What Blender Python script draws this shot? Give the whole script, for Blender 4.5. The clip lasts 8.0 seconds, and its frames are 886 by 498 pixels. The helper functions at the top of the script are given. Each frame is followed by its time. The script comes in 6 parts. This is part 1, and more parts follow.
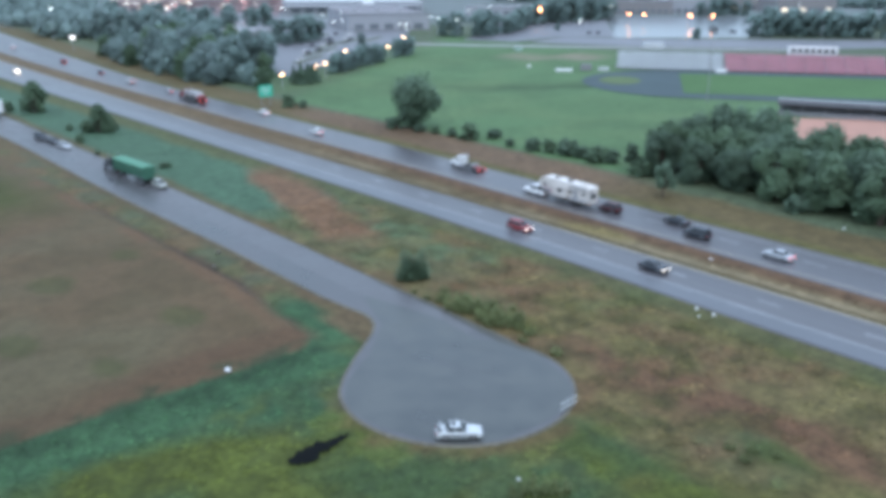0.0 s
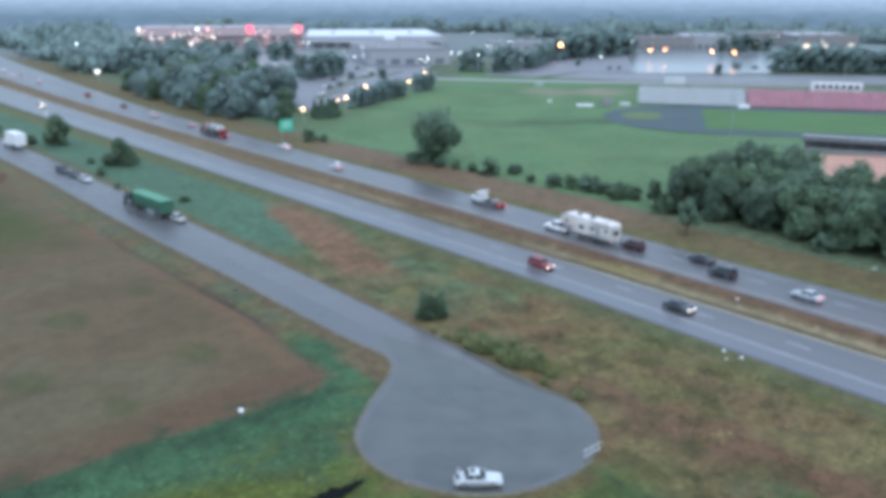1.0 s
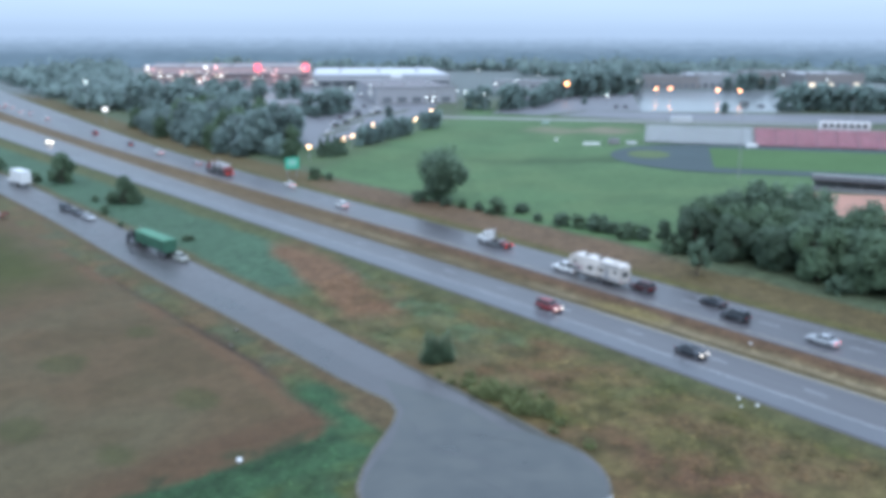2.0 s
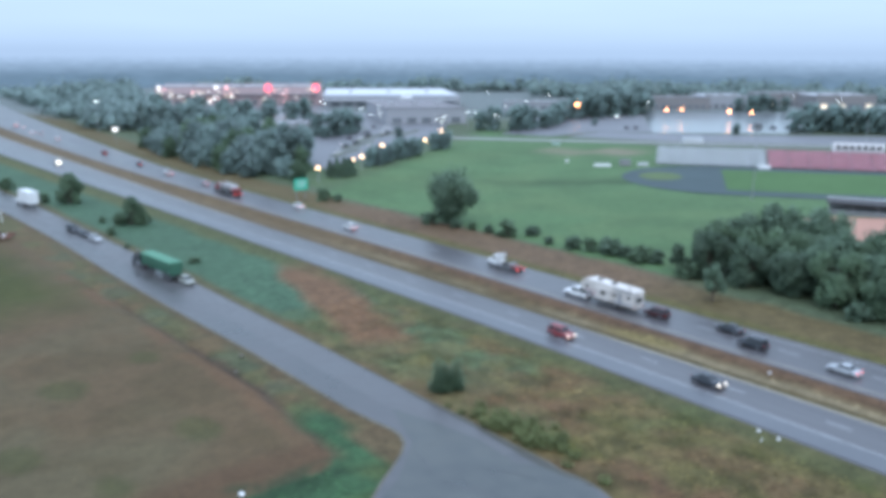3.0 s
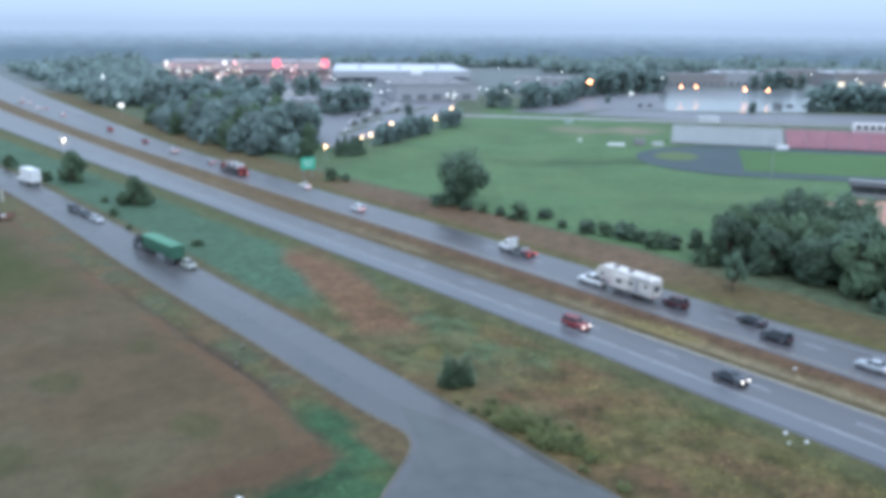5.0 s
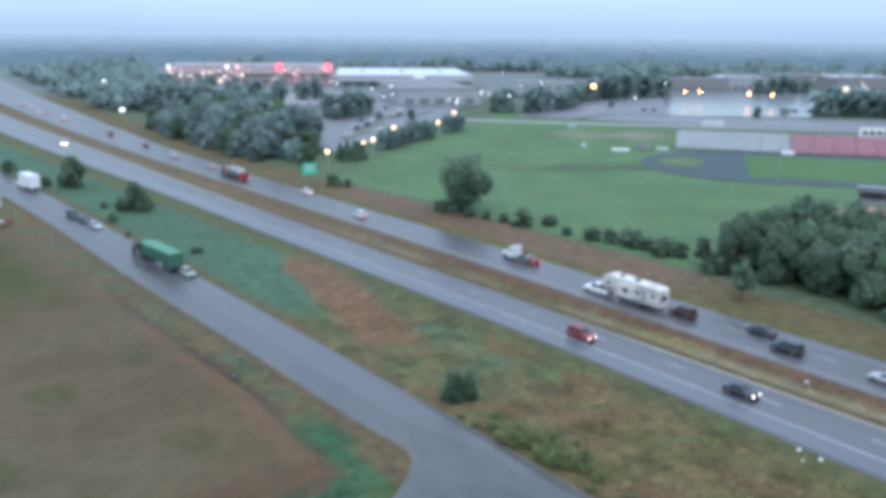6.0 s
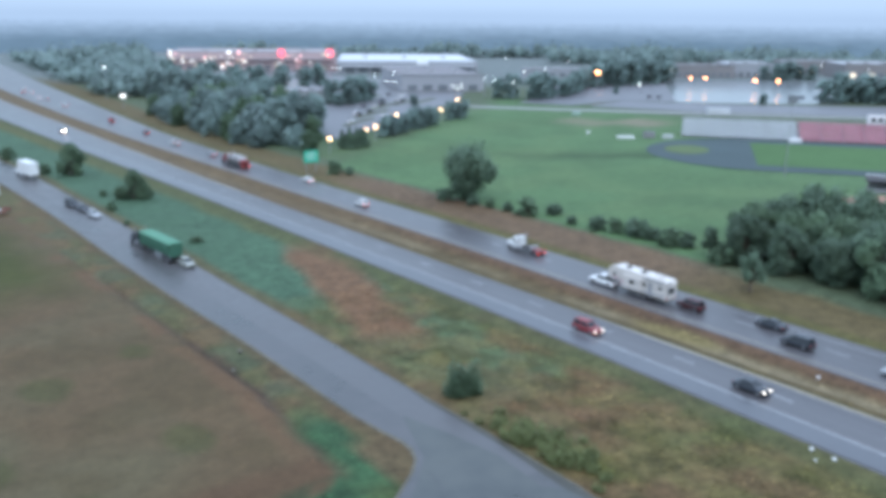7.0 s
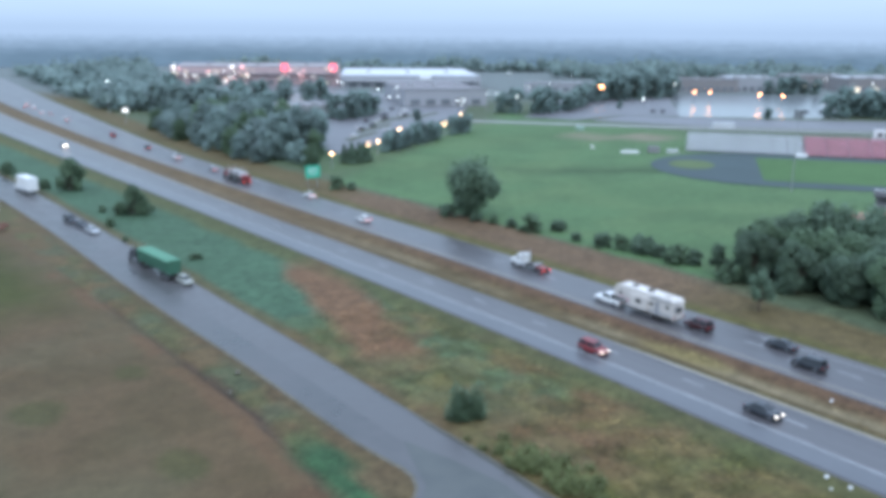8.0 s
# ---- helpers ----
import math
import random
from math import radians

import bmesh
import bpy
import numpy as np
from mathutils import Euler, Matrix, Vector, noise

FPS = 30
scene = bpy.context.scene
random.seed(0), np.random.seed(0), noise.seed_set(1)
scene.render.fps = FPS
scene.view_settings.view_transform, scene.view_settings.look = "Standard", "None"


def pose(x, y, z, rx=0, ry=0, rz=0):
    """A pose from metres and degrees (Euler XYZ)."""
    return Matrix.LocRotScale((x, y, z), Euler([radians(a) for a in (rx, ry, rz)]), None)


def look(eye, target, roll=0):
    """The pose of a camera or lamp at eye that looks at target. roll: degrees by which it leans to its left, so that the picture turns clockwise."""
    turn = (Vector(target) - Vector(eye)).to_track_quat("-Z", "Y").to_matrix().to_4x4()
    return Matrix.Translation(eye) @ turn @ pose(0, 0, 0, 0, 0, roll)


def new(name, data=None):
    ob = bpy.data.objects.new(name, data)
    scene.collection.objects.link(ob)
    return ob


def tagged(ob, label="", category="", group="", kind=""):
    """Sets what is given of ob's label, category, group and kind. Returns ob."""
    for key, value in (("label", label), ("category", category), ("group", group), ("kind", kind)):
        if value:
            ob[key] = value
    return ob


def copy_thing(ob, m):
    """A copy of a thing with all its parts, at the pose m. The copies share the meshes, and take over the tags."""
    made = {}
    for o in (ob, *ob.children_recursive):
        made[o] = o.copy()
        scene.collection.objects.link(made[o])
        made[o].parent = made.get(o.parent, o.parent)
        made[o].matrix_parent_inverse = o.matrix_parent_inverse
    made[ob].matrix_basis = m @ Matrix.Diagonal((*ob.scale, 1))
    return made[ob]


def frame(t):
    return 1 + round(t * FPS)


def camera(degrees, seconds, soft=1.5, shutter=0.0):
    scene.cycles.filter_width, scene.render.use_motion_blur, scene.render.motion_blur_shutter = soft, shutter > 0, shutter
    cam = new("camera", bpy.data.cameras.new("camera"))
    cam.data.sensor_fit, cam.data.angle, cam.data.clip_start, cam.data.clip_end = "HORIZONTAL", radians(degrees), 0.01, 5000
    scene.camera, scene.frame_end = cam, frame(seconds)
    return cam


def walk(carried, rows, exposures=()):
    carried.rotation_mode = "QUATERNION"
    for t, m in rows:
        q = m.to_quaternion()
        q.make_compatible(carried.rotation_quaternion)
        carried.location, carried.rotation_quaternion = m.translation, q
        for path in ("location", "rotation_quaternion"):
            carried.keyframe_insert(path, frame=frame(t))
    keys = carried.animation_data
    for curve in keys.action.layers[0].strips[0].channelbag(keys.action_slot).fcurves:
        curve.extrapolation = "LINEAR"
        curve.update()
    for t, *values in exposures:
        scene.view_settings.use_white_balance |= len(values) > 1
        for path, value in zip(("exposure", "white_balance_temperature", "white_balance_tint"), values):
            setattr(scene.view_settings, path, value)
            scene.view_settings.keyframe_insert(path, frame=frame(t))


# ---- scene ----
cam = camera(53.2, 8.0, soft=5.2)
# one unit of the plan, in metres: lanes 3.6 m wide, cars 4.2 to 4.7 m long
PLAN = 1.1
# seconds, eye x y z, yaw, pitch, roll
ROWS = [
    (0.0, 0.000, 0.000, 39.999, -41.600, -18.381, -0.087),
    (0.5, 0.666, 0.804, 39.938, -40.458, -18.293, -0.096),
    (1.0, 1.407, 1.680, 39.907, -40.284, -16.237, -0.114),
    (1.2, 1.719, 2.053, 39.900, -40.242, -15.875, -0.157),
    (2.3, 3.508, 4.231, 39.895, -39.811, -13.526, -0.158),
    (2.5, 3.833, 4.658, 39.907, -39.515, -14.757, -0.206),
    (3.0, 4.664, 5.755, 39.968, -39.242, -12.589, -0.243),
    (3.5, 5.500, 6.842, 40.041, -39.042, -12.555, -0.290),
    (4.0, 6.359, 7.910, 40.086, -38.837, -11.828, -0.329),
    (4.5, 7.197, 8.961, 40.138, -38.701, -12.067, -0.308),
    (4.7, 7.521, 9.377, 40.164, -38.660, -12.910, -0.330),
    (5.8, 9.248, 11.652, 40.283, -38.423, -15.159, -0.498),
    (6.0, 9.563, 12.069, 40.288, -38.395, -13.894, -0.468),
    (6.5, 10.353, 13.091, 40.298, -38.291, -14.899, -0.472),
    (7.0, 11.123, 14.099, 40.319, -38.189, -14.779, -0.499),
    (7.5, 11.928, 15.077, 40.335, -38.092, -16.383, -0.498),
    (8.0, 12.768, 16.059, 40.303, -37.983, -13.899, -0.487),
]
walk(cam, [(t, pose(x * PLAN, y * PLAN, z * PLAN, 90 + pitch, roll, yaw)) for t, x, y, z, yaw, pitch, roll in ROWS])

# ---------- light: dusk under a closed, thinly lit cloud deck ----------
world = bpy.data.worlds.new("overcast_dusk")
scene.world = world
world.use_nodes = True
wn, wl = world.node_tree.nodes, world.node_tree.links
wn.clear()
w_out = wn.new("ShaderNodeOutputWorld")
w_bg = wn.new("ShaderNodeBackground")
w_sky = wn.new("ShaderNodeTexSky")
w_sky.sky_type = "NISHITA"
w_sky.sun_disc = False
w_sky.sun_elevation = radians(50)
w_sky.sun_rotation = radians(214)
w_sky.air_density, w_sky.dust_density, w_sky.ozone_density = 1.0, 3.0, 3.0
w_co = wn.new("ShaderNodeTexCoord")
w_sep = wn.new("ShaderNodeSeparateXYZ")
wl.new(w_co.outputs["Generated"], w_sep.inputs[0])
w_ramp = wn.new("ShaderNodeValToRGB")
wl.new(w_sep.outputs["Z"], w_ramp.inputs[0])
el = w_ramp.color_ramp.elements
el[0].position, el[0].color = 0.0, (4.1, 5.7, 8.2, 1)
el[1].position, el[1].color = 1.0, (12.6, 16.4, 22.6, 1)
for p_, c_ in ((0.012, (4.75, 6.5, 9.1, 1)), (0.03, (5.25, 7.1, 9.5, 1)), (0.06, (5.5, 7.5, 9.6, 1)), (0.15, (5.1, 7.2, 9.4, 1)), (0.25, (6.2, 8.5, 11.4, 1)), (0.5, (10.0, 13.0, 17.8, 1))):
    e_ = el.new(p_)
    e_.color = c_
w_noise = wn.new("ShaderNodeTexNoise")
w_noise.inputs["Scale"].default_value = 3.0
w_noise.inputs["Detail"].default_value = 4.0
w_map = wn.new("ShaderNodeMapping")
w_map.inputs["Scale"].default_value = (1, 1, 9)
wl.new(w_co.outputs["Generated"], w_map.inputs[0])
wl.new(w_map.outputs[0], w_noise.inputs["Vector"])
w_mr = wn.new("ShaderNodeMapRange")
w_mr.inputs["To Min"].default_value, w_mr.inputs["To Max"].default_value = 0.93, 1.07
wl.new(w_noise.outputs["Fac"], w_mr.inputs["Value"])
w_mul = wn.new("ShaderNodeMix")
w_mul.data_type, w_mul.blend_type = "RGBA", "MULTIPLY"
w_mul.inputs["Factor"].default_value = 1.0
wl.new(w_ramp.outputs["Color"], w_mul.inputs["A"])
wl.new(w_mr.outputs["Result"], w_mul.inputs["B"])
w_mix = wn.new("ShaderNodeMix")
w_mix.data_type = "RGBA"
w_mix.inputs["Factor"].default_value = 0.97
wl.new(w_sky.outputs["Color"], w_mix.inputs["A"])
wl.new(w_mul.outputs["Result"], w_mix.inputs["B"])
wl.new(w_mix.outputs["Result"], w_bg.inputs["Color"])
w_bg.inputs["Strength"].default_value = 0.1
wl.new(w_bg.outputs[0], w_out.inputs["Surface"])

sun_data = bpy.data.lights.new("sun", "SUN")
sun_data.energy, sun_data.angle, sun_data.color = 1.2, radians(60), (0.98, 0.98, 1.0)
sun = new("sun", sun_data)
sun.matrix_world = look((-60, -90, 129), (0, 0, 0))
scene.view_settings.exposure = 0.23


# ---------- materials ----------
def material(name, base, rough=0.85, metal=0.0, grain=2.0, vary=0.25, bump=0.0, second=None, big=0.15, emit=None, power=0.0, spec=0.5, rough_to=None):
    """A node material: two scales of noise over the base colour, with a fine bump."""
    m = bpy.data.materials.new(name)
    m.use_nodes = True
    n, l = m.node_tree.nodes, m.node_tree.links
    b = n["Principled BSDF"]
    b.inputs["Roughness"].default_value, b.inputs["Metallic"].default_value = rough, metal
    b.inputs["Specular IOR Level"].default_value = spec
    co = n.new("ShaderNodeTexCoord")
    fine, wide = n.new("ShaderNodeTexNoise"), n.new("ShaderNodeTexNoise")
    fine.inputs["Scale"].default_value, fine.inputs["Detail"].default_value = grain, 5
    wide.inputs["Scale"].default_value, wide.inputs["Detail"].default_value = big, 3
    l.new(co.outputs["Object"], fine.inputs["Vector"])
    l.new(co.outputs["Object"], wide.inputs["Vector"])
    second = second or tuple(c * (1 - vary) for c in base)
    ramp = n.new("ShaderNodeValToRGB")
    ramp.color_ramp.elements[0].position, ramp.color_ramp.elements[1].position = 0.32, 0.68
    ramp.color_ramp.elements[0].color, ramp.color_ramp.elements[1].color = (*second, 1), (*base, 1)
    mean = n.new("ShaderNodeMath")
    mean.operation = "MULTIPLY_ADD"
    mean.inputs[1].default_value = 0.5
    half = n.new("ShaderNodeMath")
    half.operation = "MULTIPLY"
    half.inputs[1].default_value = 0.5
    l.new(wide.outputs["Fac"], half.inputs[0])
    l.new(fine.outputs["Fac"], mean.inputs[0])
    l.new(half.outputs[0], mean.inputs[2])
    l.new(mean.outputs[0], ramp.inputs[0])
    l.new(ramp.outputs["Color"], b.inputs["Base Color"])
    if bump:
        bp = n.new("ShaderNodeBump")
        bp.inputs["Strength"].default_value, bp.inputs["Distance"].default_value = 0.6, bump
        l.new(fine.outputs["Fac"], bp.inputs["Height"])
        l.new(bp.outputs[0], b.inputs["Normal"])
    if rough_to is not None:
        mr_ = n.new("ShaderNodeMapRange")
        mr_.inputs["From Min"].default_value, mr_.inputs["From Max"].default_value = 0.35, 0.65
        mr_.inputs["To Min"].default_value, mr_.inputs["To Max"].default_value = rough, rough_to
        l.new(mean.outputs[0], mr_.inputs["Value"])
        l.new(mr_.outputs["Result"], b.inputs["Roughness"])
    if emit:
        b.inputs["Emission Color"].default_value, b.inputs["Emission Strength"].default_value = (*emit, 1), power
    return m


def part(name, bm, mat, parent=None, label=""):
    """One mesh object out of a bmesh, under a thing or a part."""
    me = bpy.data.meshes.new(name)
    bm.to_mesh(me)
    bm.free()
    for mm in (mat if isinstance(mat, (list, tuple)) else (mat,)):
        me.materials.append(mm)
    ob = new(name, me)
    if parent is not None:
        ob.parent = parent
    if label:
        ob["label"] = label
    return ob


def sheet(rows_of_points):
    """A bmesh strip through rows of points, each row of the same length."""
    bm = bmesh.new()
    grid = [[bm.verts.new(p) for p in row] for row in rows_of_points]
    for a, b in zip(grid, grid[1:]):
        for i in range(len(a) - 1):
            bm.faces.new((a[i], a[i + 1], b[i + 1], b[i]))
    bmesh.ops.recalc_face_normals(bm, faces=bm.faces)
    if sum(f_.normal.z for f_ in bm.faces) < 0:
        bmesh.ops.reverse_faces(bm, faces=bm.faces)
    return bm


def box(bm, x0, x1, y0, y1, z0, z1, m=None, mat=0):
    """Adds an axis-aligned block to a bmesh, turned by m."""
    vs = [bm.verts.new((x, y, z)) for z in (z0, z1) for y in (y0, y1) for x in (x0, x1)]
    fs = [bm.faces.new([vs[i] for i in q]) for q in ((0, 2, 3, 1), (4, 5, 7, 6), (0, 1, 5, 4), (2, 6, 7, 3), (0, 4, 6, 2), (1, 3, 7, 5))]
    for f_ in fs:
        f_.material_index = mat
    if m is not None:
        bmesh.ops.transform(bm, matrix=m, verts=vs)
    return vs


def curve_at(keys, y):
    """Smooth interpolation of x over y through (y, x) pairs."""
    ys, xs = [k[0] for k in keys], [k[1] for k in keys]
    if y <= ys[0]:
        return xs[0] + (y - ys[0]) * (xs[1] - xs[0]) / (ys[1] - ys[0])
    if y >= ys[-1]:
        return xs[-1] + (y - ys[-1]) * (xs[-1] - xs[-2]) / (ys[-1] - ys[-2])
    i = max(j for j in range(len(ys) - 1) if ys[j] <= y)
    s = [(xs[j + 1] - xs[j]) / (ys[j + 1] - ys[j]) for j in range(len(ys) - 1)]
    g = lambda j: s[0] if j == 0 else s[-1] if j == len(ys) - 1 else 0.5 * (s[j - 1] + s[j])
    h = ys[i + 1] - ys[i]
    u = (y - ys[i]) / h
    return ((2 * u**3 - 3 * u**2 + 1) * xs[i] + (u**3 - 2 * u**2 + u) * h * g(i)
            + (3 * u**2 - 2 * u**3) * xs[i + 1] + (u**3 - u**2) * h * g(i + 1))


NEAR_OUT = [(-60, 85.6), (50, 88.6), (90, 89.9), (140, 90.3), (200, 90.5), (280, 90.4), (350, 90.2), (450, 91.0), (600, 97), (800, 116)]
NEAR_IN = [(-60, 97.6), (50, 99.5), (90, 100.0), (140, 100.2), (200, 100.6), (280, 102.6), (350, 104.6), (450, 107.5), (600, 116), (800, 136)]
FAR_IN = [(-60, 105.2), (50, 107.5), (90, 108.6), (130, 109.7), (200, 110.2), (280, 111.2), (350, 113.0), (450, 117.5), (600, 128), (800, 150)]
FAR_OUT = [(-60, 117.4), (50, 119.0), (90, 119.4), (140, 120.2), (200, 120.8), (260, 122.6), (310, 125.0), (370, 130.5), (446, 138.4), (520, 146.0), (625, 157.5), (800, 179)]
FRONT_L = [(74, 56.3), (88, 56.5), (110, 57.0), (135, 56.9), (160, 57.1), (200, 58.1), (240, 58.0), (300, 55.8), (400, 49.0)]
FRONT_R = [(74, 64.9), (86, 65.0), (110, 65.6), (150, 66.2), (200, 66.7), (260, 66.7), (300, 65.0), (400, 58.0)]

# colours of the ground cover
def zone_material(name, rough, grain, bump, gloss=0.22):
    """Ground cover: the plant colours lie in the sheet's own colour layer, broken up by two noises."""
    m = bpy.data.materials.new(name)
    m.use_nodes = True
    n, l = m.node_tree.nodes, m.node_tree.links
    b = n["Principled BSDF"]
    b.inputs["Roughness"].default_value = rough
    b.inputs["Specular IOR Level"].default_value = gloss
    at = n.new("ShaderNodeVertexColor")
    at.layer_name = "cover"
    co = n.new("ShaderNodeTexCoord")
    stack = None
    for scale, low, high in ((grain, 0.74, 1.26), (grain * 0.3, 0.72, 1.28), (grain * 0.05, 0.88, 1.12)):
        no = n.new("ShaderNodeTexNoise")
        no.inputs["Scale"].default_value, no.inputs["Detail"].default_value = scale, 5
        l.new(co.outputs["Object"], no.inputs["Vector"])
        mr = n.new("ShaderNodeMapRange")
        mr.inputs["From Min"].default_value, mr.inputs["From Max"].default_value = 0.28, 0.72
        mr.inputs["To Min"].default_value, mr.inputs["To Max"].default_value = low, high
        l.new(no.outputs["Fac"], mr.inputs["Value"])
        mx = n.new("ShaderNodeMix")
        mx.data_type, mx.blend_type = "RGBA", "MULTIPLY"
        l.new(at.outputs["Alpha"], mx.inputs["Factor"])
        l.new(stack if stack else at.outputs["Color"], mx.inputs["A"])
        l.new(mr.outputs["Result"], mx.inputs["B"])
        stack = mx.outputs["Result"]
        if scale == grain:
            bp = n.new("ShaderNodeBump")
            bp.inputs["Strength"].default_value, bp.inputs["Distance"].default_value = 0.8, bump
            l.new(no.outputs["Fac"], bp.inputs["Height"])
            l.new(bp.outputs[0], b.inputs["Normal"])
    l.new(stack, b.inputs["Base Color"])
    return m


M_GROUND = zone_material("wet_grass_and_soil", 0.86, 1.6, 0.14)
M_TUFT = zone_material("weeds", 0.85, 0.7, 0.0)
def let_light_through(mat, share):
    """Thin blades let part of the light through."""
    n, l = mat.node_tree.nodes, mat.node_tree.links
    b, o = n["Principled BSDF"], n["Material Output"]
    tr, mx = n.new("ShaderNodeBsdfTranslucent"), n.new("ShaderNodeMixShader")
    l.new(b.inputs["Base Color"].links[0].from_socket, tr.inputs["Color"])
    mx.inputs[0].default_value = share
    l.new(b.outputs[0], mx.inputs[1])
    l.new(tr.outputs[0], mx.inputs[2])
    l.new(mx.outputs[0], o.inputs["Surface"])


M_ASPH = material("wet_asphalt", (0.084, 0.08, 0.085), rough=0.28, rough_to=0.42, grain=3, vary=0.22, bump=0.004, big=0.12)
M_ASPH_OLD = material("worn_wet_asphalt", (0.088, 0.085, 0.088), rough=0.24, rough_to=0.48, grain=0.45, vary=0.3, bump=0.002, second=(0.028, 0.03, 0.03), big=0.07)
M_LOT = material("wet_car_park_asphalt", (0.135, 0.135, 0.145), rough=0.5, grain=0.6, vary=0.3, big=0.03)
M_FLOOD = material("rain_flooded_asphalt", (0.14, 0.145, 0.158), rough=0.3, grain=0.6, vary=0.25, big=0.03)
coated = M_FLOOD.node_tree.nodes["Principled BSDF"]
coated.inputs["Coat Weight"].default_value, coated.inputs["Coat Roughness"].default_value = 0.8, 0.15
M_SHOULDER = material("wet_shoulder_asphalt", (0.088, 0.092, 0.102), rough=0.32, grain=3, vary=0.25, bump=0.004, big=0.1)
M_TRACKS = material("tyre_polished_asphalt", (0.076, 0.073, 0.077), rough=0.29, grain=3, vary=0.25, big=0.1)
M_WHITE_LINE = material("white_road_paint", (0.56, 0.58, 0.6), rough=0.6, grain=6, vary=0.3)
M_WORN_LINE = material("worn_lane_paint", (0.52, 0.53, 0.55), rough=0.6, grain=5, vary=0.4)
M_YELLOW_LINE = material("yellow_road_paint", (0.5, 0.44, 0.33), rough=0.6, grain=6, vary=0.3)
M_CONC = material("concrete", (0.28, 0.28, 0.275), rough=0.8, grain=2, vary=0.2)
M_KERB = material("dirty_kerb_concrete", (0.15, 0.138, 0.11), rough=0.9, grain=1.5, second=(0.06, 0.052, 0.036), big=0.12)
M_LEAF = material("broad_leaves", (0.108, 0.175, 0.1), rough=0.7, grain=0.7, second=(0.088, 0.136, 0.082), big=0.25, spec=0.35)
M_LEAF_DARK = material("dark_leaves", (0.1, 0.16, 0.1), rough=0.7, grain=0.6, second=(0.084, 0.128, 0.088), big=0.2, spec=0.35)
# blue-grey lift in this leaf colour stands in for haze
M_LEAF_HAZED = material("haze_tinted_leaves", (0.122, 0.186, 0.168), rough=0.65, grain=0.2, second=(0.108, 0.166, 0.152), big=0.03, spec=0.6)
M_LEAF_FRESH = material("fresh_leaves", (0.15, 0.178, 0.075), rough=0.7, grain=0.9, second=(0.12, 0.138, 0.058), big=0.4, spec=0.2)
M_BARK = material("bark", (0.11, 0.085, 0.065), rough=0.95, grain=5, vary=0.4, bump=0.02)
M_WHITE_PAINT = material("white_car_paint", (0.72, 0.73, 0.73), rough=0.28, grain=3, vary=0.08)
M_DULL_WHITE = material("dull_white_paint", (0.5, 0.53, 0.54), rough=0.35, grain=1.5, vary=0.2)
M_SILVER_PAINT = material("silver_car_paint", (0.45, 0.47, 0.49), rough=0.3, metal=0.3, grain=3, vary=0.08)
M_PUTTY_PAINT = material("greyish_cream_car_paint", (0.3, 0.315, 0.285), rough=0.3, grain=3, vary=0.15)
M_DARK_PAINT = material("dark_car_paint", (0.035, 0.04, 0.048), rough=0.25, grain=3, vary=0.15)
M_RED_PAINT = material("red_car_paint", (0.22, 0.03, 0.035), rough=0.28, grain=3, vary=0.12)
M_MAROON = material("maroon_paint", (0.062, 0.014, 0.018), rough=0.4, grain=2, vary=0.3)
M_GREEN_STEEL = material("green_painted_steel", (0.045, 0.14, 0.09), rough=0.5, grain=2, vary=0.25, bump=0.01)
M_CANVAS = material("green_canvas_cover", (0.085, 0.235, 0.15), rough=0.75, grain=1.2, vary=0.2, bump=0.02)
M_CAMPER = material("cream_camper_panel", (0.66, 0.62, 0.58), rough=0.45, grain=1.4, vary=0.28)
M_BLACK = material("black_rubber", (0.02, 0.02, 0.022), rough=0.8, grain=8, vary=0.3)
M_DARK_STEEL = material("dark_chassis_steel", (0.05, 0.045, 0.045), rough=0.6, metal=0.4, grain=4, vary=0.4)
M_CHROME = material("bare_wheel_metal", (0.5, 0.5, 0.52), rough=0.3, metal=0.9, grain=6, vary=0.2)
M_GLASS = material("dark_tinted_glass", (0.02, 0.025, 0.03), rough=0.06, grain=2, vary=0.1)
M_HEAD = material("lit_headlamp", (0.8, 0.8, 0.75), rough=0.3, emit=(1.0, 0.9, 0.78), power=4.5)
M_BEAM = material("full_beam_headlamp", (0.8, 0.8, 0.75), rough=0.3, emit=(1.0, 0.86, 0.72), power=60)
# far panes greyed in colour for haze and mirrored sky
M_PANE = material("haze_greyed_window_glass", (0.17, 0.19, 0.21), rough=0.15, grain=0.5, vary=0.3)
M_TAIL = material("lit_tail_lamp", (0.5, 0.03, 0.03), rough=0.3, emit=(1.0, 0.14, 0.14), power=1.8)
M_LENS_OFF = material("clear_lamp_glass", (0.55, 0.56, 0.58), rough=0.15)
M_RED_OFF = material("red_lamp_glass", (0.3, 0.02, 0.02), rough=0.2)
M_GALV = material("galvanised_steel", (0.42, 0.43, 0.44), rough=0.45, metal=0.6, grain=4, vary=0.2)
M_SIGN_GREEN = material("green_sign_sheeting", (0.04, 0.46, 0.3), rough=0.5, grain=2, vary=0.12)
M_SIGN_WHITE = material("white_sign_sheeting", (0.75, 0.76, 0.76), rough=0.5, grain=3, vary=0.1)
M_BOX_GREEN = material("pale_green_box_paint", (0.3, 0.42, 0.36), rough=0.6, grain=2, vary=0.15)
M_ISLAND = material("wet_island_grass", (0.07, 0.085, 0.04), rough=0.9, grain=1.0, vary=0.3, big=0.1)
M_HOLE_SHADE = material("black_hole_shade", (0.006, 0.007, 0.007), rough=0.6, grain=1, vary=0.3, spec=0.03)
M_CLAY = material("red_infield_clay", (0.38, 0.2, 0.145), rough=0.95, grain=0.8, vary=0.15, bump=0.02)
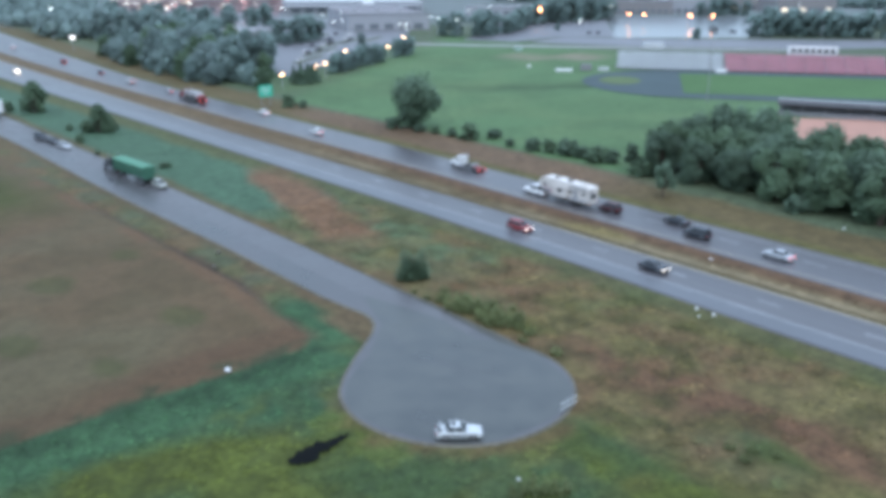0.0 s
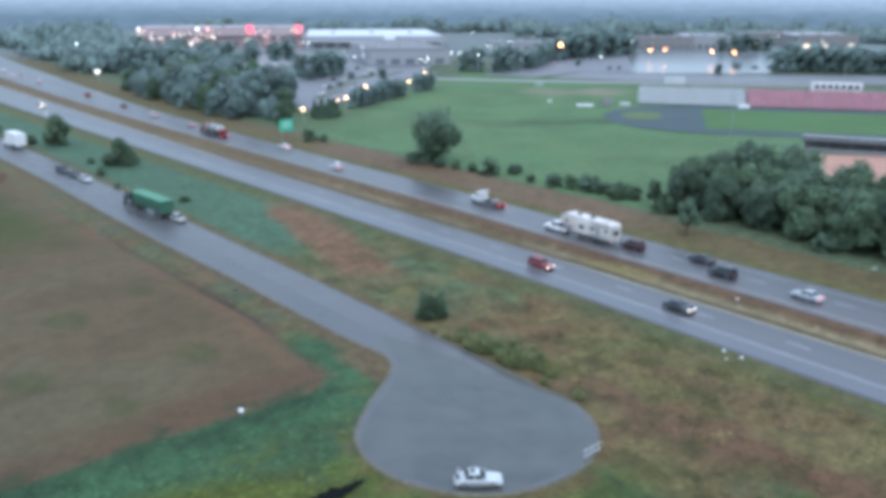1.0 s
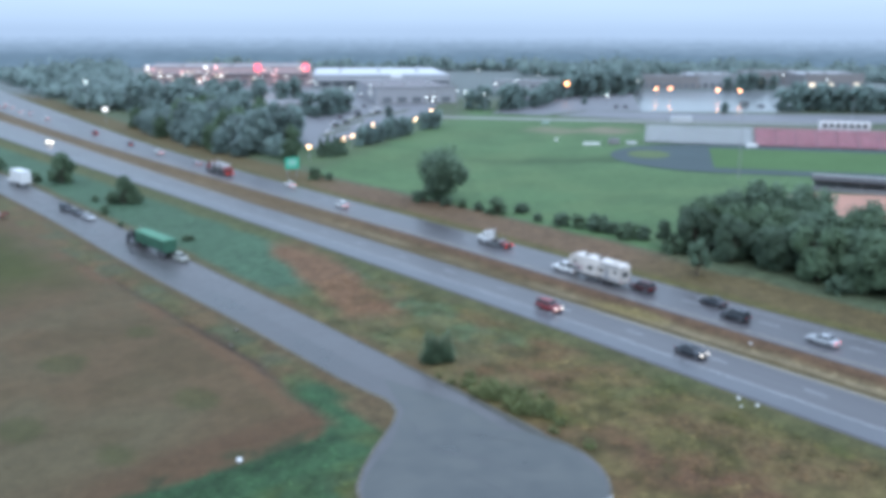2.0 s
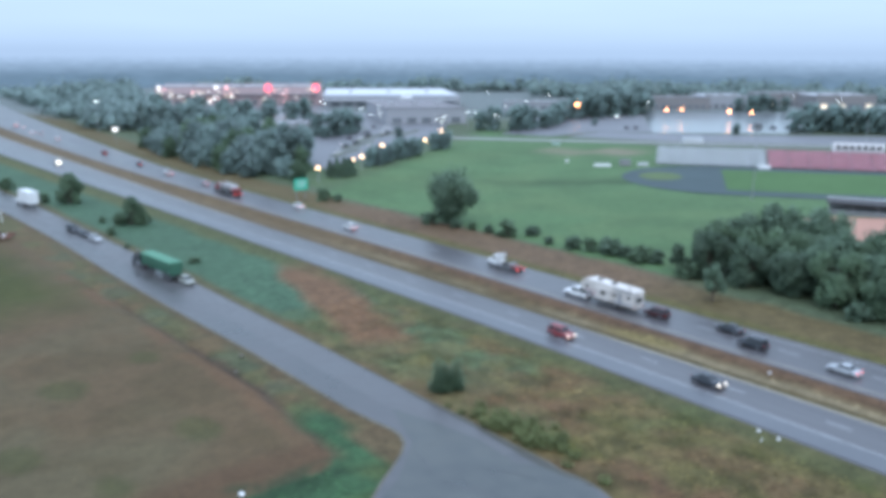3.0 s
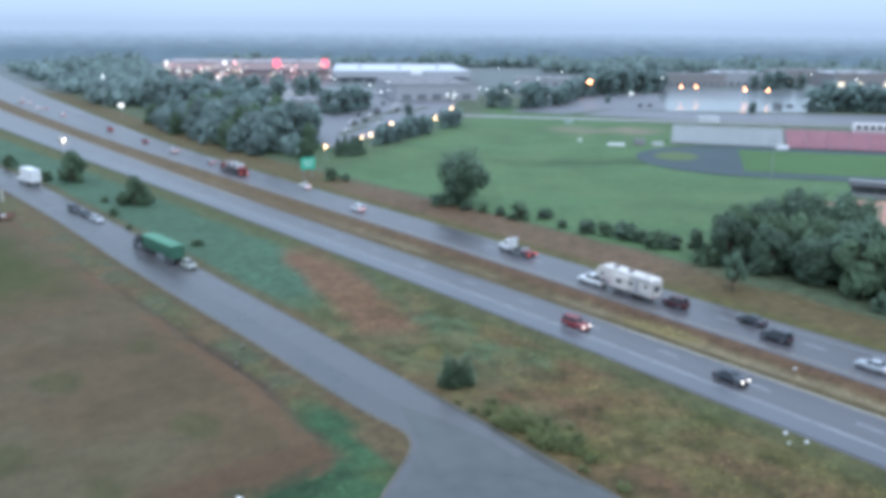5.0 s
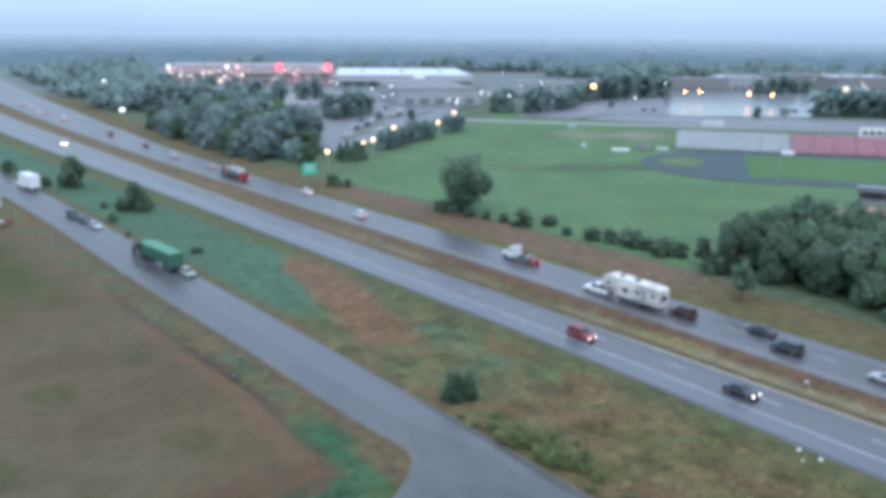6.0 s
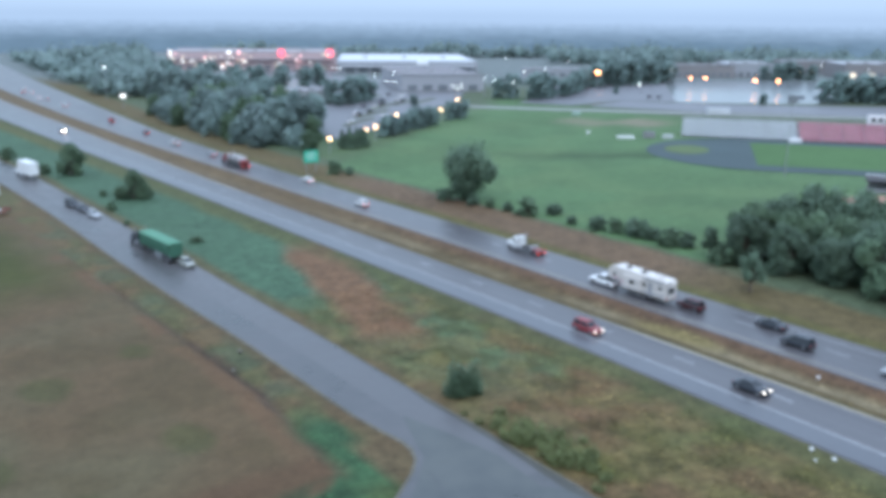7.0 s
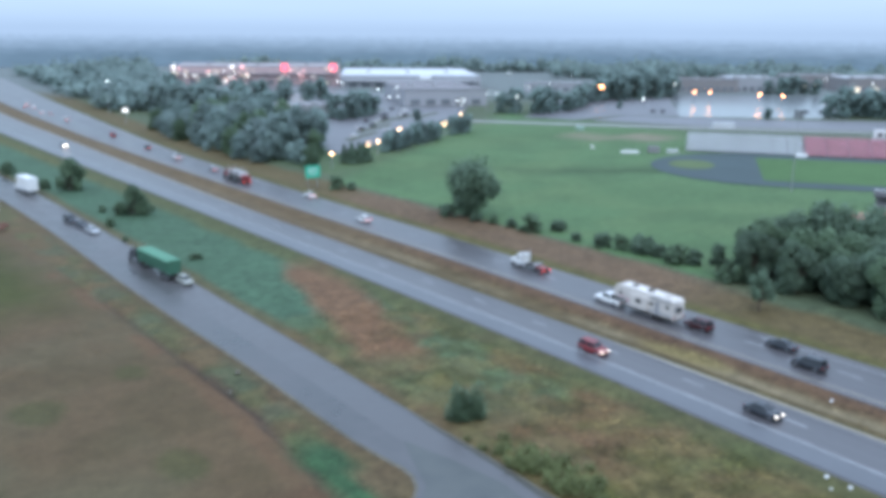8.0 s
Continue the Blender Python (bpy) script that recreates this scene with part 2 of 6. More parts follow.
M_TRACK = material("dark_running_track", (0.045, 0.07, 0.074), rough=0.95, grain=1.5, vary=0.25, big=0.08)
M_SEAT_GREY = material("grey_aluminium_bench", (0.56, 0.58, 0.6), rough=0.45, metal=0.25, grain=2, vary=0.15)
M_SEAT_RED = material("faded_red_bench", (0.52, 0.26, 0.31), rough=0.6, grain=2, vary=0.2)
M_SCRAP = material("rusty_scrap", (0.22, 0.08, 0.06), rough=0.9, grain=2.5, second=(0.1, 0.05, 0.045))
M_WALL_GREY = material("grey_rendered_wall", (0.33, 0.34, 0.36), rough=0.85, grain=0.6, vary=0.15, big=0.05)
M_WALL_TAN = material("tan_brick_wall", (0.24, 0.225, 0.225), rough=0.9, grain=0.8, vary=0.18, big=0.06)
# pinkish haze between the shop lights, put into the wall colour
M_WALL_PINKED = material("haze_pinked_store_front", (0.48, 0.36, 0.36), rough=0.7, grain=0.5, vary=0.2, big=0.05)
M_ROOF_WHITE = material("white_membrane_roof", (0.52, 0.54, 0.57), rough=0.55, grain=0.3, vary=0.12, big=0.03)
M_ROOF_DARK = material("dark_gravel_roof", (0.24, 0.24, 0.25), rough=0.9, grain=0.5, vary=0.2, big=0.04)
M_ROOF_MAUVE = material("brown_gravel_roof", (0.2, 0.19, 0.2), rough=0.85, grain=0.5, vary=0.25, big=0.04)
M_ROOF_GREY = material("grey_wet_roof", (0.3, 0.31, 0.33), rough=0.5, grain=0.4, vary=0.2, big=0.04)
M_WINDOW_LIT = material("lit_shop_window", (0.6, 0.55, 0.45), rough=0.3, emit=(1.0, 0.82, 0.6), power=1.3)
M_SIGN_RED = material("lit_red_shop_sign", (0.6, 0.03, 0.06), rough=0.4, emit=(1.0, 0.14, 0.22), power=2.0)
M_SIGN_PINK = material("pink_neon_sign", (0.7, 0.3, 0.35), rough=0.4, emit=(1.0, 0.5, 0.5), power=1.8)
M_SIGN_LIT = material("lit_white_sign", (0.8, 0.8, 0.8), rough=0.4, emit=(1.0, 1.0, 0.98), power=1.5)
M_LAMP_WHITE = material("white_lamp_glass", (0.8, 0.8, 0.8), rough=0.3, emit=(0.9, 1.0, 1.0), power=8)
M_LAMP_WARM = material("warm_lamp_glass", (0.8, 0.7, 0.5), rough=0.3, emit=(1.0, 0.6, 0.32), power=14)
M_LAMP_ORANGE = material("sodium_lamp_glass", (0.8, 0.5, 0.3), rough=0.3, emit=(1.0, 0.38, 0.15), power=24)

# ---------- ground: one sheet out to the horizon ----------
def spread(a, b, step, far_low, far_high, growth=1.13):
    """Coordinates: even between a and b, and wider and wider out to the ends."""
    mid = list(np.arange(a, b + step / 2, step))
    s, lo = step, [a]
    while lo[-1] > far_low:
        s *= growth
        lo.append(lo[-1] - s)
    s, hi = step, [mid[-1]]
    while hi[-1] < far_high:
        s *= growth
        hi.append(hi[-1] + s)
    return np.array(lo[:0:-1] + mid + hi[1:])


def fbm(x, y, scale, seed, octaves=3):
    """Value noise over arrays, about 0 to 1."""
    out, amp, total = np.zeros_like(x), 1.0, 0.0
    for o in range(octaves):
        u, v = x / scale + seed * 17.3, y / scale - seed * 9.7
        iu, iv = np.floor(u), np.floor(v)
        fu, fv = u - iu, v - iv
        fu, fv = fu * fu * (3 - 2 * fu), fv * fv * (3 - 2 * fv)
        h = lambda p, q: np.modf(np.abs(np.sin(p * 127.1 + q * 311.7 + seed * 74.7 + o * 13.1) * 43758.5453))[0]
        out += amp * ((h(iu, iv) * (1 - fu) + h(iu + 1, iv) * fu) * (1 - fv) + (h(iu, iv + 1) * (1 - fu) + h(iu + 1, iv + 1) * fu) * fv)
        total += amp
        amp, scale = amp * 0.5, scale * 0.5
    return out / total


def band(v, a, b, soft):
    """1 between a and b, with soft edges."""
    return np.clip((v - a) / soft + 0.5, 0, 1) * np.clip((b - v) / soft + 0.5, 0, 1)


def along(keys, ys):
    return np.interp(ys, np.linspace(-400, 1600, 501), [curve_at(keys, q) for q in np.linspace(-400, 1600, 501)])


# the ditch at the field's edge: y, x
DITCH = ([74, 82, 92, 106, 121, 150, 200, 300], [48.6, 49.6, 51.0, 51.7, 51.4, 51.3, 51.4, 49.5])

# plant and soil colours
TAN = np.array((0.118, 0.095, 0.038))
OLIVE = np.array((0.073, 0.073, 0.02))
BROWN = np.array((0.09, 0.061, 0.032))
RUST = np.array((0.155, 0.083, 0.045))
LUSH = np.array((0.031, 0.071, 0.031))
YELLOW_GREEN = np.array((0.049, 0.06, 0.011))
LAWN = np.array((0.072, 0.132, 0.056))
DULL_GREEN = np.array((0.085, 0.11, 0.062))
MUD = np.array((0.11, 0.072, 0.05))


def cover(x, y):
    """The colour of what grows at x, y (arrays), with haze paled in far off."""
    wob = (fbm(x, y, 9, 1) - 0.5) * 7
    wob2 = (fbm(x, y, 4, 2) - 0.5) * 3.5
    big = fbm(x, y, 26, 3)
    c = np.ones(x.shape + (3,)) * DULL_GREEN

    def lay(mask, colour):
        nonlocal c
        mask = np.clip(mask, 0, 1)[..., None]
        c = c * (1 - mask) + colour * mask

    fl, fr = along(FRONT_L, y), along(FRONT_R, y)
    no, ni, fi, fo = along(NEAR_OUT, y), along(NEAR_IN, y), along(FAR_IN, y), along(FAR_OUT, y)
    # the open side before the turning circle
    lay(band(y, -400, 74, 6) * band(x, -400, 60, 4), YELLOW_GREEN)
    lay(band(x + wob, -400, 130, 4) * band(y + wob, -400, 52, 5) * band(fbm(x, y, 12, 4), 0.5, 2, 0.12), OLIVE)
    # the mown brown field and the green ditch at its edge
    edge = np.interp(y, *DITCH)
    side, end = x - edge + wob2 * 0.25 + 4, 78.9 - y - wob2 * 0.4
    in_field = band(np.hypot(np.maximum(side, 0), np.maximum(end, 0)) - 4, -99, 0, 0.9)
    low_ = np.interp(x, (10, 24, 30, 36, 42, 58), (66.8, 66.8, 65.2, 63, 59.5, 58))
    lay(band(x, -40, 58, 3) * band(y + wob * 0.5 + wob2 * 0.9 - low_, 0, 30, 4.0) * band(y, 40, 77, 2), LUSH)
    lay(band(np.hypot((x - 45.2) * 0.8, y - 39.5) + wob2 * 1.4, -1, 4.4, 2.5) * 0.85, LUSH * 0.8)
    lay(band(x + wob2, 41.5, 50.2, 2.0) * band(y, 54, 66, 4) * 0.75, BROWN * 0.9 + RUST * 0.1)
    lay(band(x + wob2, 49.5, 56.5, 2.5) * band(y, 64, 74, 3) * 0.7, OLIVE)
    lay(in_field, BROWN)
    lay(in_field * band(fbm(x, y, 14, 5), 0.52, 2, 0.3) * 0.6, BROWN * 0.62 + DULL_GREEN * 0.32)
    lay(in_field * band(fbm(x, y, 7, 12), 0.62, 2, 0.12) * 0.45, BROWN * 0.6 + OLIVE * 0.15)
    lay(band(x, -40, 50, 2) * band(y + wob2 * 0.4, 72.6, 75.2, 0.8) * (1 - in_field) * 0.4, LUSH * 0.6)
    lay(in_field * band(y + wob, 74, 81, 4) * 0.6, RUST * 0.48)
    for fx, fy, fr_ in ((33, 112, 2.6), (41, 92, 2.2), (24, 96, 2.4), (45, 118, 2.0), (29, 84, 1.8)):
        lay(in_field * band(np.hypot(x - fx, (y - fy) * 0.7) + wob2 * 0.5, -1, fr_, 1.2) * 0.55, OLIVE * 0.55 + LUSH * 0.15)
    lay(band(x + wob, -300, 47, 8) * band(y + wob * 2, 150, 215, 22) * 0.8, YELLOW_GREEN * 0.8)
    near_grass = band(y, -400, 68, 3) * band(x, -400, 60, 4)
    lay(near_grass * band(fbm(x, y, 5, 51), 0.56, 3, 0.12) * 0.5, OLIVE * 0.5 + LUSH * 0.3)
    lay(near_grass * band(fbm(x, y, 9, 52), 0.55, 3, 0.15) * 0.55, LUSH * 0.8)
    lay(near_grass * band(fbm(x, y, 3, 53), 0.6, 3, 0.1) * 0.45, YELLOW_GREEN * 1.5)
    lay(band(x, -40, 56, 2) * band(y + wob2 * 1.3, 70.8, 76.4, 1.2) * band(fbm(x, y, 2.6, 54), 0.58, 3, 0.1) * 0.6, LUSH * 0.5)
    # strip between the field and the frontage road
    lay(band(x - edge, 0, 9, 0.6) * band(x, 40, 60, 0.6) * band(y, 77, 400, 4), OLIVE * 0.4 + DULL_GREEN * 0.2 + BROWN * 0.35)
    lay(band(x - edge, 0, 9, 0.6) * band(y, 84, 400, 4) * band(fbm(x, y, 6, 61), 0.5, 3, 0.14) * 0.7, BROWN * 0.7 + RUST * 0.25)
    lay(band(x - edge, 0, 9, 0.6) * band(y, 84, 200, 8) * band(fbm(x, y, 5, 62), 0.55, 3, 0.12) * 0.6, DULL_GREEN * 0.65)
    lay(band(x + wob2 * 0.6, 49.6, 53.8, 1.5) * band(y, 73, 89, 6), LUSH * 1.05)
    lay(band(x + wob2 * 0.2, 52.2, 58, 1.0) * band(y, 71, 81, 3) * 0.9, BROWN * 1.05)
    lay(band(x, 54.9, 58, 0.8) * band(y, 78, 102, 6) * 0.7, BROWN)
    lay(band(x - fl + wob2 * 0.4, -1.5, 1, 1.0) * band(y, 100, 400, 6) * 0.75, BROWN * 0.85)
    lay(band(x - edge + wob2 * 0.5, -2.6, 0.4, 1.2) * band(y, 82, 180, 14) * band(fbm(x, y, 7, 63), 0.42, 3, 0.12) * 0.6, RUST * 0.62 + BROWN * 0.2)
    lay(band(x - edge + wob2 * 0.22, -0.35, 0.6, 0.5) * band(y, 82, 124, 14) * band(fbm(x, y, 8, 64), 0.3, 3, 0.15) * 0.95, MUD * 0.45)
    lay(band(x - edge + wob2 * 0.3, -0.3, 0.5, 0.5) * band(y, 116, 150, 10) * 0.55, MUD * 0.5)
    # strip between the frontage road and the highway
    strip = band(x, fr - 2, no + 1, 0.5)
    lay(strip, OLIVE * 0.8 + TAN * 0.2)
    lay(strip * band(big + 0.25 * fbm(x, y, 6, 6), 0.62, 3, 0.3) * band(y, -400, 110, 12) * 0.6, TAN * 0.65 + OLIVE * 0.25)
    lay(strip * band(fbm(x, y, 9, 7), 0.54, 3, 0.2) * band(y, -400, 108, 14) * 0.65, RUST * 0.6 + TAN * 0.15)
    lay(strip * band(x + wob2 * 0.8, 67.5, 75.5, 3) * band(y + wob, 53, 84, 6) * 0.6, RUST * 0.6 + TAN * 0.1)
    lay(strip * band(fbm(x, y, 8, 8), 0.57, 3, 0.2) * band(y, -400, 120, 14) * 0.8, DULL_GREEN * 0.5 + OLIVE * 0.5)
    lay(strip * band(y + wob, 118, 420, 18) * band(x + wob * 0.4, 60, 86.5 - 0.02 * (y - 150), 4), LUSH * 0.85 + DULL_GREEN * 0.26 + np.array((0, 0.004, 0.012)))
    lay(strip * band(x + wob2 - 0.1 * (y - 98), 76.5, 84, 3) * band(y + wob, 82, 114, 10) * 0.75, LUSH * 0.5 + DULL_GREEN * 0.55)
    lay(strip * band(x + wob2 * 0.8 - 0.29 * (y - 125), 75.2, 84.3, 3) * band(y + wob * 0.7, 101, 151, 9) * 0.9, RUST * 0.75 + BROWN * 0.25)
    lay(strip * band(x + wob2 * 0.4, no - 4.6, no + 1, 2.5) * 0.85, OLIVE * 0.55 + DULL_GREEN * 0.3)
    lay(band(x, no - 1.0, no + 0.3, 0.6) * 0.85, MUD * 0.3 + OLIVE * 0.12)
    lay(strip * band(x + wob2 * 0.4, fr - 1, fr + 2.6, 1.4) * 0.85, MUD * 0.42 + OLIVE * 0.5)
    lay(band(x + wob2, 65.5, 70.6, 2) * band(y + wob2, 60, 78, 4) * 0.7, YELLOW_GREEN * 1.15)
    # before the circle on the highway side
    front = band(x, 58, no + 1, 5) * band(y, -400, 62, 8)
    lay(front * 0.8, OLIVE * 0.85 + TAN * 0.08)
    lay(front * band(x + wob * 0.5, 71, 83, 4) * 0.6, TAN * 0.75)
    lay(front * band(x + wob * 0.6 - 0.05 * (y - 35), 66, 73.5, 3) * band(y, -400, 50, 5) * 0.8, RUST * 0.68)
    lay(band(np.hypot(x - 53, y - 57.5) + wob2 * 0.7, 11, 13.4, 1.4) * band(y + wob, 30, 62, 4) * band(fbm(x, y, 4, 66), 0.42, 3, 0.2) * 0.75, RUST * 0.45 + OLIVE * 0.35)
    lay(front * band(np.hypot((x - 63) * 1.3, y - 32) + wob2, -1, 5, 2.5) * 0.7, LUSH * 0.85 + OLIVE * 0.1)
    lay(front * band(fbm(x, y, 6, 9), 0.55, 3, 0.15) * 0.5, RUST * 0.5 + TAN * 0.15)
    lay(front * band(fbm(x, y, 5, 10), 0.56, 3, 0.15) * 0.6, YELLOW_GREEN * 0.8)
    rust_x = x + wob * 0.4 + wob2 * 0.4 - np.interp(y, (10, 26, 40, 50, 60), (68.5, 70, 69.5, 68.5, 69.0))
    lay(front * band(rust_x, -2.6, 2.6, 2.4) * band(y, -400, 58, 6) * 0.85, RUST * 0.62)
    lay(front * band(rust_x, 3.5, 12.5, 3) * band(y, -400, 56, 8) * 0.55, TAN * 0.85)
    # hummocks and dry patches of the rough strip
    rough_ = np.clip(strip * band(y, -400, 120, 14) + front, 0, 1)
    lay(rough_ * band(fbm(x, y, 6, 17), 0.56, 3, 0.15) * 0.55, RUST * 0.62 + TAN * 0.1)
    lay(rough_ * band(fbm(x, y, 3.4, 15), 0.57, 3, 0.14) * 0.5, TAN * 1.0)
    lay(rough_ * band(fbm(x, y, 2.8, 16), 0.6, 3, 0.1) * 0.5, OLIVE * 0.45)
    lay(strip * band(x + wob2 * 0.4, no - 3.6, no + 1, 2.0) * 0.7, OLIVE * 0.5 + DULL_GREEN * 0.3)
    lay(strip * band(x + wob2 * 0.8 - 0.29 * (y - 125), 75.6, 84.0, 3) * band(y + wob * 0.7, 101, 151, 9) * 0.55, RUST * 0.85)
    lay(strip * band(x + wob2, 67.5, 76, 3) * band(y + wob, 79, 104, 8) * band(fbm(x, y, 5, 65), 0.4, 3, 0.2) * 0.5, DULL_GREEN * 0.5 + OLIVE * 0.4)
    # median
    med = band(x, ni - 0.5, fi + 0.5, 0.6)
    acr = (x - ni) / np.maximum(fi - ni, 1) + wob2 * 0.03
    lay(med, BROWN * 0.6 + TAN * 0.28)
    lay(med * band(acr, 0.28, 0.62, 0.15) * band(fbm(x, y, 12, 14), 0.42, 3, 0.3) * 0.8, np.array((0.185, 0.15, 0.09)))
    lay(med * band(acr, -0.2, 0.1, 0.08) * 0.7, OLIVE * 0.6 + BROWN * 0.25)
    lay(med * band(acr, 0.66, 1.3, 0.25) * 0.85, RUST * 0.46 + MUD * 0.2)
    lay(med * band(y + wob, 150, 900, 40) * 0.8, RUST * 0.2 + MUD * 0.45 + OLIVE * 0.3)
    lay(med * band(np.hypot((x - 104.2) / 1.7, (y - 82) / 7) + wob2 * 0.1, -1, 1, 0.5) * 0.6, TAN * 1.7)
    # bank beyond the far carriageway
    bank = band(x, fo - 0.5, fo + 14 + wob * 0.6, 3)
    lay(band(x, fo - 0.5, 3000, 2), DULL_GREEN * 0.8)
    lay(bank, BROWN * 0.75 + OLIVE * 0.3)
    lay(band(x, fo + 4, 136.5 + wob * 0.4, 3) * band(y, 96, 205, 18) * 0.85, RUST * 0.42 + MUD * 0.4 + DULL_GREEN * 0.1)
    lay(band(x, fo - 1, fo + 3.5, 2) * 0.6, OLIVE)
    # sports ground
    lay(band(x + wob2, 137.5, 330, 2) * band(y, 100, 232 + 0.72 * (x - 150), 5) * band(y, 60, 345, 5), LAWN)
    lawn = band(x, 142, 330, 4) * band(y, 100, 330, 4)
    lay(lawn * band(fbm(x, y, 40, 11), 0.5, 2, 0.25) * 0.5, LAWN * 0.75 + YELLOW_GREEN * 0.15)
    lay(band(x, 190, 236, 8) * band(y + 0.75 * (x - 190) + wob, 205, 217, 6) * 0.85, LAWN * 0.45)
    lay(lawn * band(fbm(x, y, 18, 61), 0.56, 2, 0.2) * 0.4, LAWN * 0.9 + TAN * 0.25)
    lay(lawn * band(fbm(x, y, 11, 62), 0.6, 2, 0.14) * 0.35, LAWN * 0.62)
    lay(band(x + wob, 272, 300, 6) * band(y + 0.9 * (x - 285) + wob * 0.5, 236, 256, 6) * 0.85, np.array((0.2, 0.16, 0.12)))
    # ground beyond the field paled by depth, haze put into its colour
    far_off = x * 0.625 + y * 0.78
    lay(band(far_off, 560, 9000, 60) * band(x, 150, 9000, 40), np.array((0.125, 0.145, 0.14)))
    return c


gx = spread(18, 150, 0.8, -4500, 4800)
gy = spread(28, 200, 0.8, -4500, 4800)
GX, GY = np.meshgrid(gx, gy)
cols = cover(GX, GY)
GZ = (fbm(GX, GY, 5, 21) - 0.5) * 0.25 - 0.1
road_gap = np.minimum.reduce([np.abs(GX - along(k, GY)) for k in (NEAR_OUT, NEAR_IN, FAR_IN, FAR_OUT, FRONT_L, FRONT_R)])
paved = np.maximum(band(GX, along(NEAR_OUT, GY), along(NEAR_IN, GY), 0.1), band(GX, along(FAR_IN, GY), along(FAR_OUT, GY), 0.1))
paved = np.maximum(paved, band(GX, along(FRONT_L, GY), along(FRONT_R, GY), 0.1) * (GY > 60))
paved = np.maximum(paved, (np.hypot(GX - 53, GY - 57.5) < 12.3) * 1.0)
calm = np.clip((road_gap - 0.4) / 3, 0, 1) * (1 - np.clip(paved, 0, 1))
GZ = np.where(calm > 0, GZ * calm, 0) - 0.06
# a shallow ditch along the field's edge and the dip of the median
GZ -= 0.5 * np.exp(-((GX - np.interp(GY, *DITCH) - 0.15) / 0.7) ** 2) * band(GY, 80, 160, 8)
GZ -= 0.5 * np.exp(-((GX - 0.5 * (along(NEAR_IN, GY) + along(FAR_IN, GY))) / 2.2) ** 2) * calm
far_flat = np.clip((np.hypot(GX - 90, GY - 120) - 130) / 60, 0, 1)
GZ = GZ * (1 - far_flat) - 0.12 * far_flat
ny, nx = GX.shape
ids = np.arange(ny * nx).reshape(ny, nx)
quads = np.stack([ids[:-1, :-1], ids[:-1, 1:], ids[1:, 1:], ids[1:, :-1]], -1).reshape(-1, 4)
me = bpy.data.meshes.new("ground")
me.from_pydata(np.stack([GX, GY, GZ], -1).reshape(-1, 3).tolist(), [], quads.tolist())
# how uneven the growth is: mown field and lawn are calm
uneven = 1 - 0.55 * band(GX - np.interp(GY, *DITCH), -900, 0, 1) * band(GY, 75, 900, 2) - 0.5 * band(GX, 138, 900, 3)
layer = me.color_attributes.new("cover", "FLOAT_COLOR", "POINT")
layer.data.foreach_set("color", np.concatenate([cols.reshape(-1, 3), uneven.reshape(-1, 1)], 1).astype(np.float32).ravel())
me.materials.append(M_GROUND)
me.polygons.foreach_set("use_smooth", [True] * len(me.polygons))
tagged(new("ground", me), "rough grass, weeds, bare soil and mown field in one level sheet", "ground", kind="structure")


# ---------- weeds: uncountable tufts ----------
def tufts(name, label, count, region, size, seed, tint=1.3, keep=None):
    """Blades of weed scattered over a region, in one mesh, coloured by what grows there."""
    rng = np.random.default_rng(seed)
    x0, x1, y0, y1 = region
    x, y = rng.uniform(x0, x1, count), rng.uniform(y0, y1, count)
    ok = (np.hypot(x - 53, y - 57.5) > 11.45) & (fbm(x, y, 5, seed) > 0.35)
    for a, b in ((NEAR_OUT, NEAR_IN), (FAR_IN, FAR_OUT)):
        ok &= ~((x > along(a, y) - 0.12) & (x < along(b, y) + 0.12))
    ok &= ~((x > along(FRONT_L, y) - 0.1) & (x < along(FRONT_R, y) + 0.1) & (y > 58))
    ok &= ~((x > 47) & (x < 58) & (y > 60) & (y < 76))
    ok &= np.hypot((x - 35.6) / 3.0, (y - 56.5) / 1.7) > 1
    if keep is not None:
        ok &= keep(x, y)
    x, y = x[ok], y[ok]
    k = len(x)
    col = cover(x, y) * tint * rng.uniform(0.88, 1.2, (k, 1))
    s = size * rng.uniform(0.5, 1.35, k)
    gz = (fbm(x, y, 5, 21) - 0.5) * 0.25 - 0.17
    verts, faces, paint = [], [], []
    for b in range(3):
        ang = rng.uniform(0, 2 * np.pi, k)
        lean = rng.uniform(0.9, 1.9, k) * s
        w = 0.4 * s
        dx, dy = np.cos(ang), np.sin(ang)
        base = np.stack([x - dy * w, y + dx * w, gz], -1)
        base2 = np.stack([x + dy * w, y - dx * w, gz], -1)
        tip = np.stack([x + dx * lean, y + dy * lean, gz + s * rng.uniform(0.15, 0.4, k)], -1)
        verts.append(np.stack([base, base2, tip], 1).reshape(-1, 3))
        paint.append(np.repeat(col * rng.uniform(0.85, 1.15, (k, 1)), 3, 0))
    v, p = np.concatenate(verts), np.concatenate(paint)
    mesh = bpy.data.meshes.new(name)
    mesh.from_pydata(v.tolist(), [], np.arange(len(v)).reshape(-1, 3).tolist())
    lay = mesh.color_attributes.new("cover", "FLOAT_COLOR", "POINT")
    lay.data.foreach_set("color", np.concatenate([p, np.ones((len(p), 1))], 1).astype(np.float32).ravel())
    mesh.materials.append(M_TUFT)
    return tagged(new(name, mesh), label, "weeds", kind="stuff")


tufts("weeds", "tall tan and green weeds between the two roads", 8000, (64, 92, 25, 125), 0.34, 31)
tufts("grass", "yellow-green rough grass round the turning circle", 6000, (14, 66, 26, 76), 0.34, 32, keep=lambda x, y: (y < 74.5) | (x > 50.5))
tufts("verge_grass", "short dry grass on the verges and the field strip", 6000, (50, 92, 76, 240), 0.22, 33)
